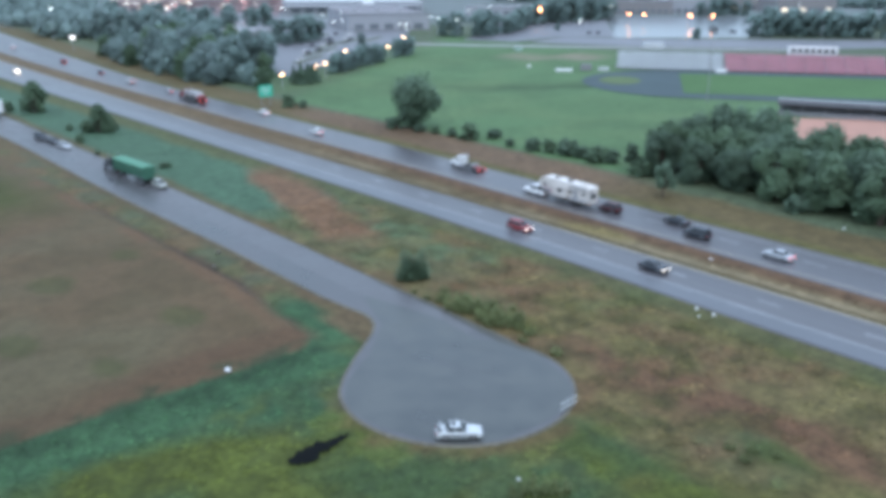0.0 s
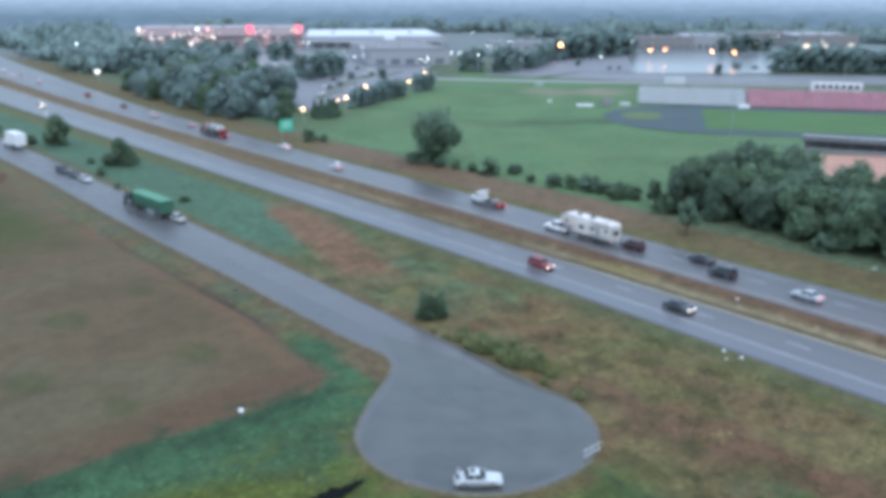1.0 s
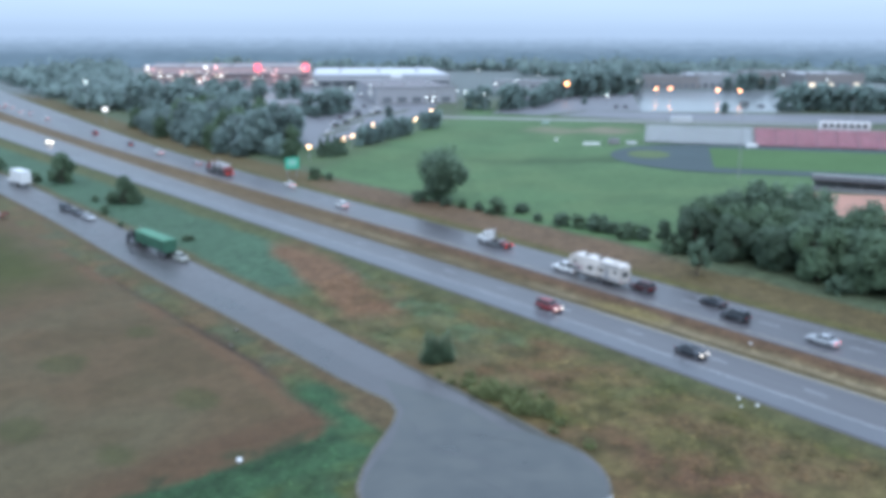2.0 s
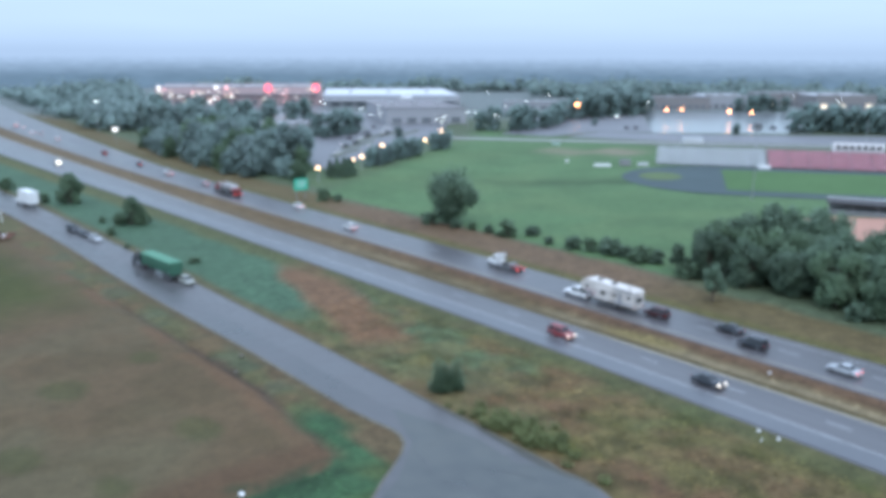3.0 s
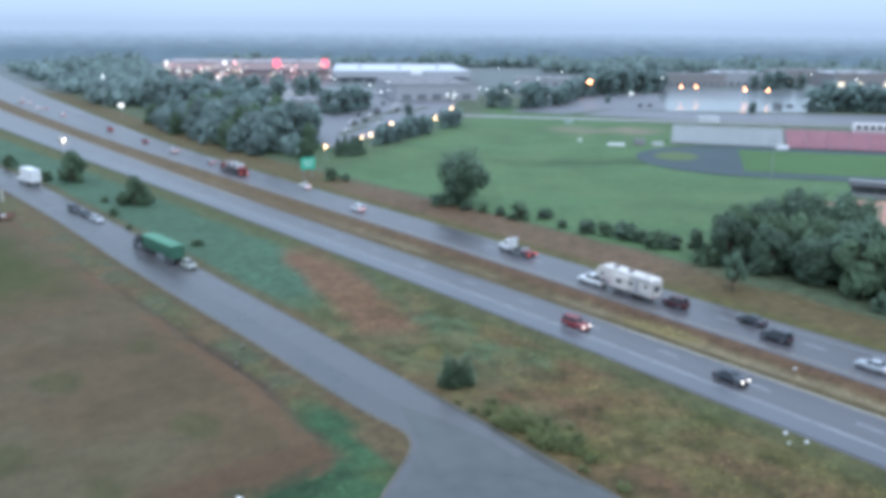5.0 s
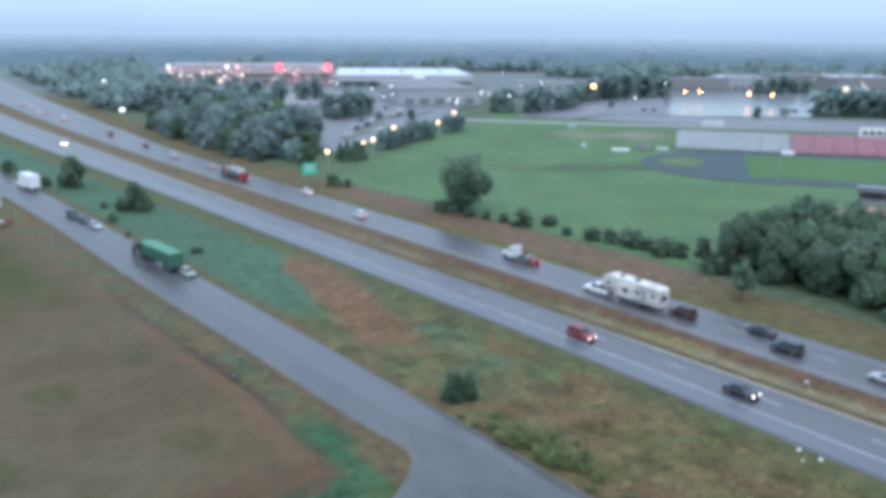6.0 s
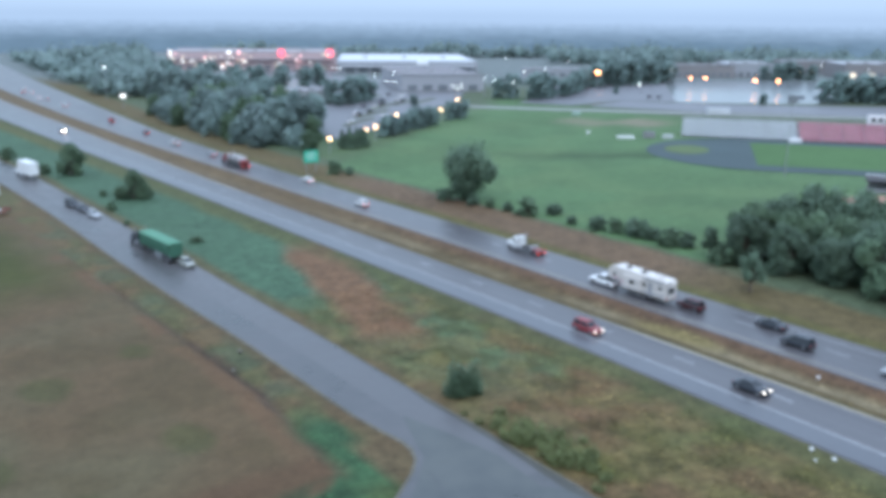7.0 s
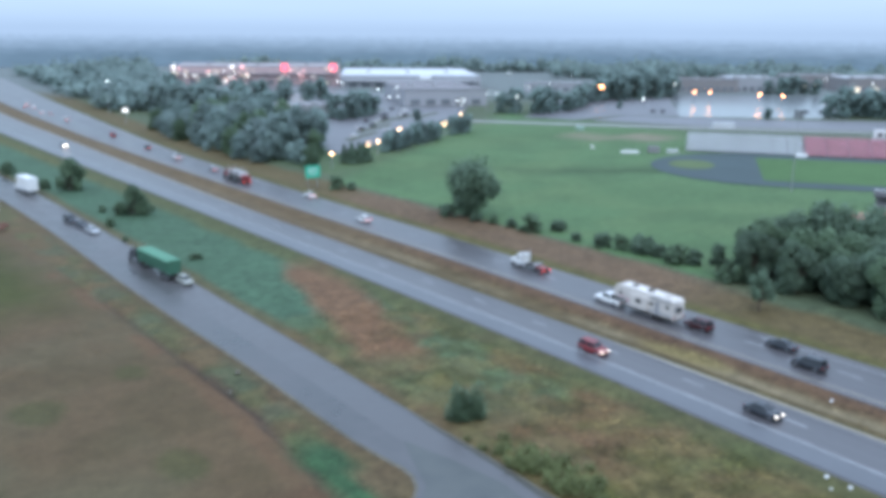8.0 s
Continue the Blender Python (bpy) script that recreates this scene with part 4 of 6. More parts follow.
bush_b = weed_clump("bush", 4.2, 0.9, 44, "dark feathery upright bush beside the frontage road", 75, M_LEAF, 1.6, "bush", 0.7)
put(bush_b, 68.0, 83.8, 0, 1.1, 1.12)
for x, y, a, k, h in ((70.2, 83.0, 140, 0.9, 1.35), (69.1, 83.4, 70, 1.05, 0.85), (68.6, 83.9, 210, 0.95, 1.05), (69.6, 83.5, 300, 0.9, 1.0)):
    again(bush_b, x, y, a, k, h)
weed_tall = weed_clump("tall_weed", 2.1, 1.15, 46, "fresh green clump of tall weeds at the road's edge", 45, leaf=1.3)
put(weed_tall, 66.0, 72.4)
for x, y, s in ((67.1, 70.4, 1.05), (66.7, 67.4, 1.15), (67.9, 66.2, 0.8), (67.0, 64.8, 0.95), (67.6, 63.0, 0.6), (68.9, 71.8, 0.7), (69.4, 68.4, 0.6), (68.0, 73.2, 0.75), (66.0, 66.0, 0.7), (66.3, 70.9, 0.9), (65.6, 76.8, 0.4), (65.8, 79.4, 0.35), (65.4, 60.4, 0.45), (69.0, 77.4, 0.5), (68.5, 69.6, 0.9), (68.8, 64.6, 0.7), (67.5, 75.6, 0.6), (66.4, 75.2, 0.5), (67.3, 61.2, 0.5), (70.4, 70.2, 0.45), (70.0, 65.4, 0.5), (69.6, 74.0, 0.45), (71.2, 67.6, 0.4),
                (65.6, 55.8, 0.5), (45.4, 40.0, 0.8), (46.8, 38.8, 0.7), (43.9, 40.6, 0.6), (62.6, 33.4, 0.4), (63.6, 31.8, 0.45), (61.8, 31.4, 0.35), (64.4, 30.0, 0.35)):
    again(weed_tall, x, y, rg.uniform(0, 360), s, rg.uniform(0.8, 1.2), group="tall weeds at the road's edge")
weed_tall["group"] = "tall weeds at the road's edge"

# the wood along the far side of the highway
wood = [tree("tree", 14.0, 7.0, 60 + k, M_LEAF if k == 0 else M_LEAF_HAZED, leaf=0.48, blobs=84, per_blob=72, low=0.05,
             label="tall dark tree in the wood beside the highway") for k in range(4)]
WOOD = []
for row, (dx, h) in enumerate(((3, 0.7), (12, 0.88), (23, 0.95), (36, 0.85), (50, 0.8))):
    n_row = (13, 13, 12, 10, 7)[row]
    for i in range(n_row):
        u = i / (n_row - 1)
        y = 246 + (10 if row > 2 else 0) + u * (128 - row * 4)
        x = 132 + 0.06 * (y - 246) + (9 if y < 262 else 0) + dx + rg.uniform(-2.5, 2.5)
        if x > 5.0 + 0.593 * (y - 9):
            continue
        WOOD.append((x, y + rg.uniform(-3, 3), h * rg.uniform(0.68, 1.16)))
for i, (x, y, s) in enumerate(WOOD):
    args = (x, y, rg.uniform(0, 360), s, rg.uniform(0.9, 1.1))
    (put(wood[i], *args) if i < 4 else again(wood[i % 4], *args))["group"] = "trees of the wood"

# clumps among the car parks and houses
clump = tree("tree", 12.0, 5.5, 70, M_LEAF_HAZED, leaf=0.53, blobs=44, per_blob=50, low=0.05, label="dark tree among the car parks beyond the field")
put(clump, 234, 369)
CLUMPS = [(229, 376, 0.95), (240, 374, 1.1), (247, 377, 1.05), (254, 381, 0.95), (226, 364, 0.6),
          (314, 353, 0.85), (319, 349, 1.05), (326, 339, 1.15), (333, 341, 1.2), (341, 343, 1.0), (351, 343, 0.95), (361, 349, 1.0), (372, 355, 1.0), (384, 364, 1.1), (398, 374, 1.2),
          (412, 378, 1.25), (421, 384, 1.35), (431, 377, 1.45), (438, 390, 1.5), (447, 379, 1.5), (455, 388, 1.55), (463, 377, 1.45), (471, 386, 1.5), (480, 380, 1.35), (489, 390, 1.3), (500, 392, 1.2),
          (559, 358, 0.9), (566, 353, 1.05), (573, 349, 1.1), (580, 345, 1.0), (587, 340, 0.9),
          (438, 247, 1.0), (444, 243, 1.2), (448, 238, 1.25), (452, 232, 1.3), (455, 226, 1.2), (460, 219, 1.25), (466, 212, 1.2), (472, 204, 1.2), (478, 196, 1.2), (452, 246, 1.2), (458, 238, 1.3), (464, 230, 1.3), (470, 221, 1.25), (477, 212, 1.2)]
CLUMPS += [(x, y, s * 1.2) for x, y, s in (
          (205, 420, 0.85), (214, 415, 0.8), (196, 428, 1.0), (178, 402, 0.95), (184, 414, 1.0), (172, 418, 1.05), (180, 434, 1.0), (190, 442, 1.0), (172, 446, 1.1),
          (192, 418, 0.9), (222, 424, 0.8), (232, 430, 0.85), (204, 440, 0.95), (218, 446, 0.85), (240, 446, 0.8), (196, 462, 1.0), (228, 470, 0.9), (212, 478, 1.0), (188, 488, 1.05),
          (236, 492, 0.9), (206, 505, 1.0), (252, 505, 0.8), (228, 520, 0.95), (270, 470, 0.75), (266, 492, 0.8), (283, 478, 0.9), (284, 500, 0.7), (244, 540, 0.9), (222, 556, 1.0), (268, 524, 0.8))]
CLUMPS += [(255, 345, 0.5), (388, 340, 0.4), (404, 260, 0.5)]
for x, y, s in CLUMPS:
    again(clump, x, y, rg.uniform(0, 360), s, rg.uniform(0.85, 1.1))

fir = conifer("conifer", 7.0, 2.4, 80, "dark pointed conifer in a row beside the car park")
put(fir, 157.0, 249.8, 0, 0.8)
for x, y, s in ((158.9, 248.6, 0.95), (161.3, 248.2, 0.85), (163.4, 249.2, 0.9), (165.4, 250.2, 0.85)):
    again(fir, x, y, rg.uniform(0, 360), s, rg.uniform(0.9, 1.1), group="conifers along the car park")
for x, y, s in ((182.6, 264.6, 0.5), (187.0, 266.4, 0.58), (191.5, 268.8, 0.5), (195.8, 271.0, 0.55), (203.4, 275.8, 0.62), (208.2, 278.4, 0.6), (213.4, 280.4, 0.6), (218.0, 282.4, 0.52), (233.6, 292.4, 0.55), (238.6, 294.2, 0.62), (243.6, 295.6, 0.55)):
    again(clump, x, y, rg.uniform(0, 360), s, rg.uniform(1.0, 1.2), label="dark rounded tree along the car park's edge")
fir["group"] = "conifers along the car park"


def far_woods(name, label, count, seed, inside, leaf=0.95, per=150):
    """Woodland far away: crowns that nobody could count, in one mesh."""
    rng = np.random.default_rng(seed)
    spots = []
    while len(spots) < count:
        a, d = rng.uniform(radians(8), radians(90)), math.sqrt(rng.uniform(480**2, 960**2))
        x, y = d * math.cos(a) + 5, d * math.sin(a) + 5
        if inside(x, y):
            h = rng.uniform(8, 16) * (0.8 + 0.4 * math.sin(x * 0.05) * math.sin(y * 0.04))
            spots.append((x, y, h * 0.5, rng.uniform(3.5, 7.5), h * 0.55))
    ob = new(name, leaf_mesh(name, leaf_arrays(spots, leaf, per, rng, 1.2, 1.2, 0.28), M_LEAF_HAZED, spots, rng))
    return tagged(ob, label, "woods", kind="stuff")


def beside_highway(x, y):
    if y > 380 and curve_at(NEAR_OUT, y) - 14 < x < curve_at(FAR_OUT, y) + 16:
        return False
    if x * 0.78 - y * 0.625 > -60 or math.hypot(x, y) > 880:
        return False
    return (x - 5) / (y - 9) <= 0.375 or x * 0.625 + y * 0.78 >= 850


def behind_town(x, y):
    """Beyond the stores and the school."""
    d, a = math.hypot(x - 80, y - 100), math.degrees(math.atan2(y - 100, x - 80))
    return (690 if a < 44 else 790) < d < 905 and a < 68


far_woods("far_woods", "hazy woodland beside the highway and round the town", 750, 90, beside_highway)
far_woods("town_woods", "hazy woodland behind the stores and the school", 1100, 91, behind_town, per=100)


# the last woods before the sky: plain tree lines, one behind the other, far behind everything, their haze painted as
# glowing colour
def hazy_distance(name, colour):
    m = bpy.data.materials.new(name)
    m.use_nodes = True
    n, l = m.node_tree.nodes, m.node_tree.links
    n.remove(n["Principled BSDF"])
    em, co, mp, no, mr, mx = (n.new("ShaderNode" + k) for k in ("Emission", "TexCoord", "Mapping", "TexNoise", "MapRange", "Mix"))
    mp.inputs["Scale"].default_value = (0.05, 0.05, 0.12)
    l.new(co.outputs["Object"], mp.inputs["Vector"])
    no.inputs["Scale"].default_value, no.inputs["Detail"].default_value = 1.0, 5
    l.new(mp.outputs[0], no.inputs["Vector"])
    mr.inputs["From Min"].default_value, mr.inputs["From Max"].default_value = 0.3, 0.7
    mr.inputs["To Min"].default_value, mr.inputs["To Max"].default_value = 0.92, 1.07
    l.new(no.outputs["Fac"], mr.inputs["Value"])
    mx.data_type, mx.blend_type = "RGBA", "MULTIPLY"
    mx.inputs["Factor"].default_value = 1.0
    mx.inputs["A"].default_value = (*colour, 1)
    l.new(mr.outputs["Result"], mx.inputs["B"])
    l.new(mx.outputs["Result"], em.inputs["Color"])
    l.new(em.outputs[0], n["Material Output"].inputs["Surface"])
    return m


rb = np.random.default_rng(77)
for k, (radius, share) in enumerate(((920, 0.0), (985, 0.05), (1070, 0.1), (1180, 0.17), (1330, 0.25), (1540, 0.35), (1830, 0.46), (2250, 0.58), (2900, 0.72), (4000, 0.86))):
    # haze: each farther line's glow colour is mixed nearer to the sky's
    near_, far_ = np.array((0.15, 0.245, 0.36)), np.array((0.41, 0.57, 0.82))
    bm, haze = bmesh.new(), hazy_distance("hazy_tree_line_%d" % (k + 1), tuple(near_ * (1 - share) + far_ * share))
    count = 720
    crown_h = np.convolve(np.tile(rb.uniform(-1, 1, count), 3), (0.25, 0.5, 0.25), "same")[count:2 * count]
    stand_h = np.convolve(np.tile(rb.uniform(-1, 1, count), 3), np.ones(31) / 31, "same")[count:2 * count]
    tops = 13 + 3.4 * crown_h + 8 * stand_h
    ring = []
    for i in range(count):
        a = 2 * math.pi * i / count
        x, y = 80 + radius * math.cos(a), 100 + radius * math.sin(a)
        ring.append((bm.verts.new((x, y, -2)), bm.verts.new((x, y, tops[i]))))
    for i in range(count):
        p, q = ring[i], ring[(i + 1) % count]
        bm.faces.new((p[0], q[0], q[1], p[1]))
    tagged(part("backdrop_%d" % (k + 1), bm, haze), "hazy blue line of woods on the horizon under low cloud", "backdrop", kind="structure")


# ---------- vehicles ----------
def ring_loft(bm, rings, cap=True, mat=0):
    vs = [[bm.verts.new(p) for p in r] for r in rings]
    k = len(vs[0])
    for a, b in zip(vs, vs[1:]):
        for i in range(k):
            bm.faces.new((a[i], a[(i + 1) % k], b[(i + 1) % k], b[i])).material_index = mat
    if cap:
        bm.faces.new(vs[0][::-1])
        bm.faces.new(vs[-1])
    bmesh.ops.recalc_face_normals(bm, faces=bm.faces)


def tube(bm, c, r, half, axis="y", sides=18, mat=0):
    ring = []
    for s in (-half, half):
        row = []
        for k in range(sides):
            a = 2 * math.pi * k / sides
            p = {"y": (r * math.cos(a), s, r * math.sin(a)), "x": (s, r * math.cos(a), r * math.sin(a)), "z": (r * math.cos(a), r * math.sin(a), s)}[axis]
            row.append(Vector(c) + Vector(p))
        ring.append(row)
    ring_loft(bm, ring, mat=mat)


def wheel(root, x, y, r=0.33, w=0.11):
    bm = bmesh.new()
    tube(bm, (x, y, r), r, w)
    tyre = part("wheel", bm, M_BLACK, root)
    bm = bmesh.new()
    tube(bm, (x, y + (0.015 if y > 0 else -0.015), r), r * 0.62, w, sides=12)
    part("rim", bm, M_CHROME, tyre)


def quad_part(name, pts, mat, root, out=0.015, thick=0.02):
    """A thin pane just proud of the face whose corners are given."""
    p = [Vector(q) for q in pts]
    c = sum(p, Vector()) / len(p)
    n = (p[1] - p[0]).cross(p[2] - p[0]).normalized()
    p = [c + (q - c) * 0.88 for q in p]
    bm = bmesh.new()
    ring_loft(bm, [[q + n * (out - thick) for q in p], [q + n * out for q in p]])
    return part(name, bm, mat, root)


SHAPES = {  # length, width, belt, roof, windscreen base/top, rear top/base (fractions of the length from the tail), ground clearance, wheel radius
    "sedan": (4.6, 1.78, 0.93, 1.42, 0.70, 0.555, 0.30, 0.165, 0.2, 0.32),
    "suv": (4.7, 1.86, 1.05, 1.72, 0.72, 0.60, 0.08, 0.02, 0.26, 0.37),
    "old_sedan": (4.4, 1.74, 0.88, 1.33, 0.66, 0.52, 0.3, 0.2, 0.19, 0.31),
    "hatch": (4.2, 1.74, 0.95, 1.5, 0.73, 0.57, 0.14, 0.03, 0.2, 0.31),
    "pickup": (5.7, 1.98, 1.12, 1.85, 0.70, 0.61, 0.36, 0.33, 0.34, 0.4),
}


def car(name, kind, paint_, label, front=None, rear=None, category="car"):
    """A car that heads along +x, with its origin on the ground under its middle."""
    L, W, zb, zr, f0, f1, r1, r0, zc, wr = SHAPES[kind]
    root = new(name)
    X = lambda u: (u - 0.5) * L
    w = W / 2
    nose = 0.86 if kind != "pickup" else 0.95
    tail = 0.97 if "sedan" not in kind else 0.96
    stations = [(0.0, 0.86, zb * 0.8), (0.02, 0.96, zb * tail), (0.1, 1.0, zb * tail), (r0 + 0.02, 1.0, zb), (f0, 1.0, zb), (f0 + 0.12, 0.98, zb * 0.95), (0.93, 0.95, zb * nose), (0.985, 0.88, zb * 0.76), (1.0, 0.78, zb * 0.62)]
    bm = bmesh.new()
    rings = []
    for u, k, z in stations:
        q = w * k
        rings.append([(X(u), -q * 0.9, zc), (X(u), -q, zc + 0.16), (X(u), -q, z - 0.2), (X(u), -q * 0.88, z), (X(u), q * 0.88, z), (X(u), q, z - 0.2), (X(u), q, zc + 0.16), (X(u), q * 0.9, zc)])
    ring_loft(bm, rings)
    body = part("body", bm, paint_, root)
    # cabin
    wb, wt = w * 0.9, w * 0.72
    low, high = zb - 0.03, zr
    bm = bmesh.new()
    cab = [[(X(u), -wb, low), (X(u), wb, low)] for u in (r0, f0)]
    B = [(X(r0), -wb, low), (X(f0), -wb, low), (X(f0), wb, low), (X(r0), wb, low)]
    T = [(X(r1), -wt, high), (X(f1), -wt, high), (X(f1), wt, high), (X(r1), wt, high)]
    Tm = [(X(r1) + 0.1, -wt * 0.8, high + 0.05), (X(f1) - 0.1, -wt * 0.8, high + 0.05), (X(f1) - 0.1, wt * 0.8, high + 0.05), (X(r1) + 0.1, wt * 0.8, high + 0.05)]
    ring_loft(bm, [B, T, Tm])
    part("roof", bm, paint_, root)
    quad_part("windscreen", [B[1], B[2], T[2], T[1]], M_GLASS, root)
    quad_part("rear_window", [B[3], B[0], T[0], T[3]], M_GLASS, root)
    mid = lambda p, q, t: tuple(a + (b - a) * t for a, b in zip(p, q))
    for s, (b0, b1, t0, t1) in (("r", (B[0], B[1], T[0], T[1])), ("l", (B[2], B[3], T[2], T[3]))):
        quad_part("side_window", [b0, mid(b0, b1, 0.5), mid(t0, t1, 0.5), t0], M_GLASS, root)
        quad_part("side_window", [mid(b0, b1, 0.5), b1, t1, mid(t0, t1, 0.5)], M_GLASS, root)
    if kind == "pickup":
        bm = bmesh.new()
        box(bm, X(0.03), X(r0 - 0.02), -w * 0.8, w * 0.8, zb * 0.9, zb + 0.012)
        part("load_bed", bm, M_DARK_STEEL, root)
    for u in (0.19, 0.81):
        for sy in (-1, 1):
            wheel(root, X(u), sy * (w - 0.1), wr)
    for sy in (-1, 1):
        bm = bmesh.new()
        box(bm, X(0.955), X(0.992), sy * w * 0.68 - 0.14, sy * w * 0.68 + 0.14, zb * 0.66, zb * 0.8)
        part("headlamp", bm, front or M_LENS_OFF, root)
        bm = bmesh.new()
        box(bm, X(-0.006), X(0.03), sy * w * 0.7 - 0.17, sy * w * 0.7 + 0.17, zb * 0.66, zb * 0.88)
        part("tail_lamp", bm, rear or M_RED_OFF, root)
        bm = bmesh.new()
        box(bm, X(f0) - 0.28, X(f0) - 0.12, sy * w * 0.98 - 0.06, sy * w * 0.98 + 0.1 * sy + 0.06, zb + 0.0, zb + 0.14)
        part("mirror", bm, paint_, root)
    for u in (-0.008, 0.996):
        bm = bmesh.new()
        box(bm, X(u) - 0.03, X(u) + 0.05, -w * 0.72, w * 0.72, zc + 0.06, zc + 0.26)
        part("bumper", bm, M_DARK_STEEL if "sedan" not in kind else paint_, root)
    return tagged(root, label, category)


def stand(ob, x, y, heading):
    ob.matrix_world = pose(x, y, 0.06, 0, 0, heading)
    return ob


# white sedan left at the edge of the turning circle, its boot lid up
sedan = car("sedan", "old_sedan", M_DULL_WHITE, "white sedan with its boot lid raised and a sunroof", category="car")
stand(sedan, 46.45, 50.1, -39.5)
bm = bmesh.new()
box(bm, -0.05, 0.0, -0.68, 0.68, 0, 0.5, pose(-1.6, 0, 0.86, 0, -30, 0))
box(bm, -0.05, 0.03, -0.62, 0.62, 0.48, 0.55, pose(-1.6, 0, 0.86, 0, -30, 0))
part("boot_lid", bm, M_DULL_WHITE, sedan)
# shade inside the open boot, put in as a flat black slab
bm = bmesh.new()
box(bm, -2.1, -1.6, -0.6, 0.6, 0.8, 0.862)
part("boot_opening", bm, M_BLACK, sedan)
bm = bmesh.new()
box(bm, -0.75, -0.3, -0.36, 0.36, 1.378, 1.394)
part("sunroof", bm, M_GLASS, sedan)
bm = bmesh.new()
for sy in (-1, 1):
    box(bm, -1.2, 1.2, sy * 0.9 - 0.012, sy * 0.9 + 0.012, 0.5, 0.6)
part("side_trim", bm, M_DARK_STEEL, sedan)

# cars parked along the frontage road
stand(car("sedan", "sedan", M_SILVER_PAINT, "silver sedan parked nose to tail on the frontage road"), 64.4, 196.4, -86)
stand(car("sedan", "sedan", M_DARK_PAINT, "dark sedan parked on the frontage road"), 64.2, 202.8, -86)
stand(car("suv", "suv", M_DARK_PAINT, "dark sport utility car parked on the frontage road"), 63.7, 209.0, -85)
stand(car("hatchback", "hatch", M_PUTTY_PAINT, "greyish cream car parked behind a green trailer"), 64.9, 150.2, -88)

# traffic on the highway
stand(car("suv", "suv", M_RED_PAINT, "red sport utility car driving with its headlamps lit", front=M_HEAD), 94.6, 88.8, -92)
stand(car("sedan", "sedan", M_DARK_PAINT, "dark sedan driving with its headlamps lit", front=M_HEAD), 95.0, 64.5, -92)
stand(car("suv", "suv", M_SILVER_PAINT, "pale car driving with its headlamps on full beam", front=M_BEAM), 97.6, 337.0, -92)
stand(car("sedan", "sedan", M_WHITE_PAINT, "white sedan with its tail lamps lit", rear=M_TAIL), 119.3, 205.5, 88)
stand(car("hatchback", "hatch", M_WHITE_PAINT, "white hatchback with its tail lamps lit", rear=M_TAIL), 114.4, 173.5, 88)
stand(car("sedan", "sedan", M_SILVER_PAINT, "silver sedan with its tail lamps lit", rear=M_TAIL), 112.0, 56.0, 88)
stand(car("sedan", "sedan", M_DARK_PAINT, "black sedan driving on the highway", rear=M_RED_OFF), 115.6, 75.0, 88)
stand(car("suv", "suv", M_DARK_PAINT, "black sport utility car driving on the highway", rear=M_RED_OFF), 112.0, 69.0, 88)
pick = car("pickup_truck", "pickup", M_WHITE_PAINT, "white pickup truck with its tail lamps lit", rear=M_TAIL, category="truck")
stand(pick, 117.6, 286.5, 87)
for x, y, p_, k in ((119.2, 316, M_DARK_PAINT, "sedan"), (121.2, 358, M_RED_PAINT, "suv"), (123.8, 428, M_WHITE_PAINT, "suv"), (126.2, 463, M_SILVER_PAINT, "sedan"), (124.0, 470, M_WHITE_PAINT, "sedan"),
                    (128.5, 502, M_WHITE_PAINT, "sedan"), (125.6, 508, M_SILVER_PAINT, "suv"), (129.8, 521, M_WHITE_PAINT, "suv")):
    stand(car("sedan" if k == "sedan" else "suv", k, p_, "car in a slow queue with its tail lamps lit", rear=M_TAIL), x, y, 84)["group"] = "queue on the highway"


def axle(root, x, half, r=0.5):
    for sy in (-1, 1):
        wheel(root, x, sy * half, r, 0.22)


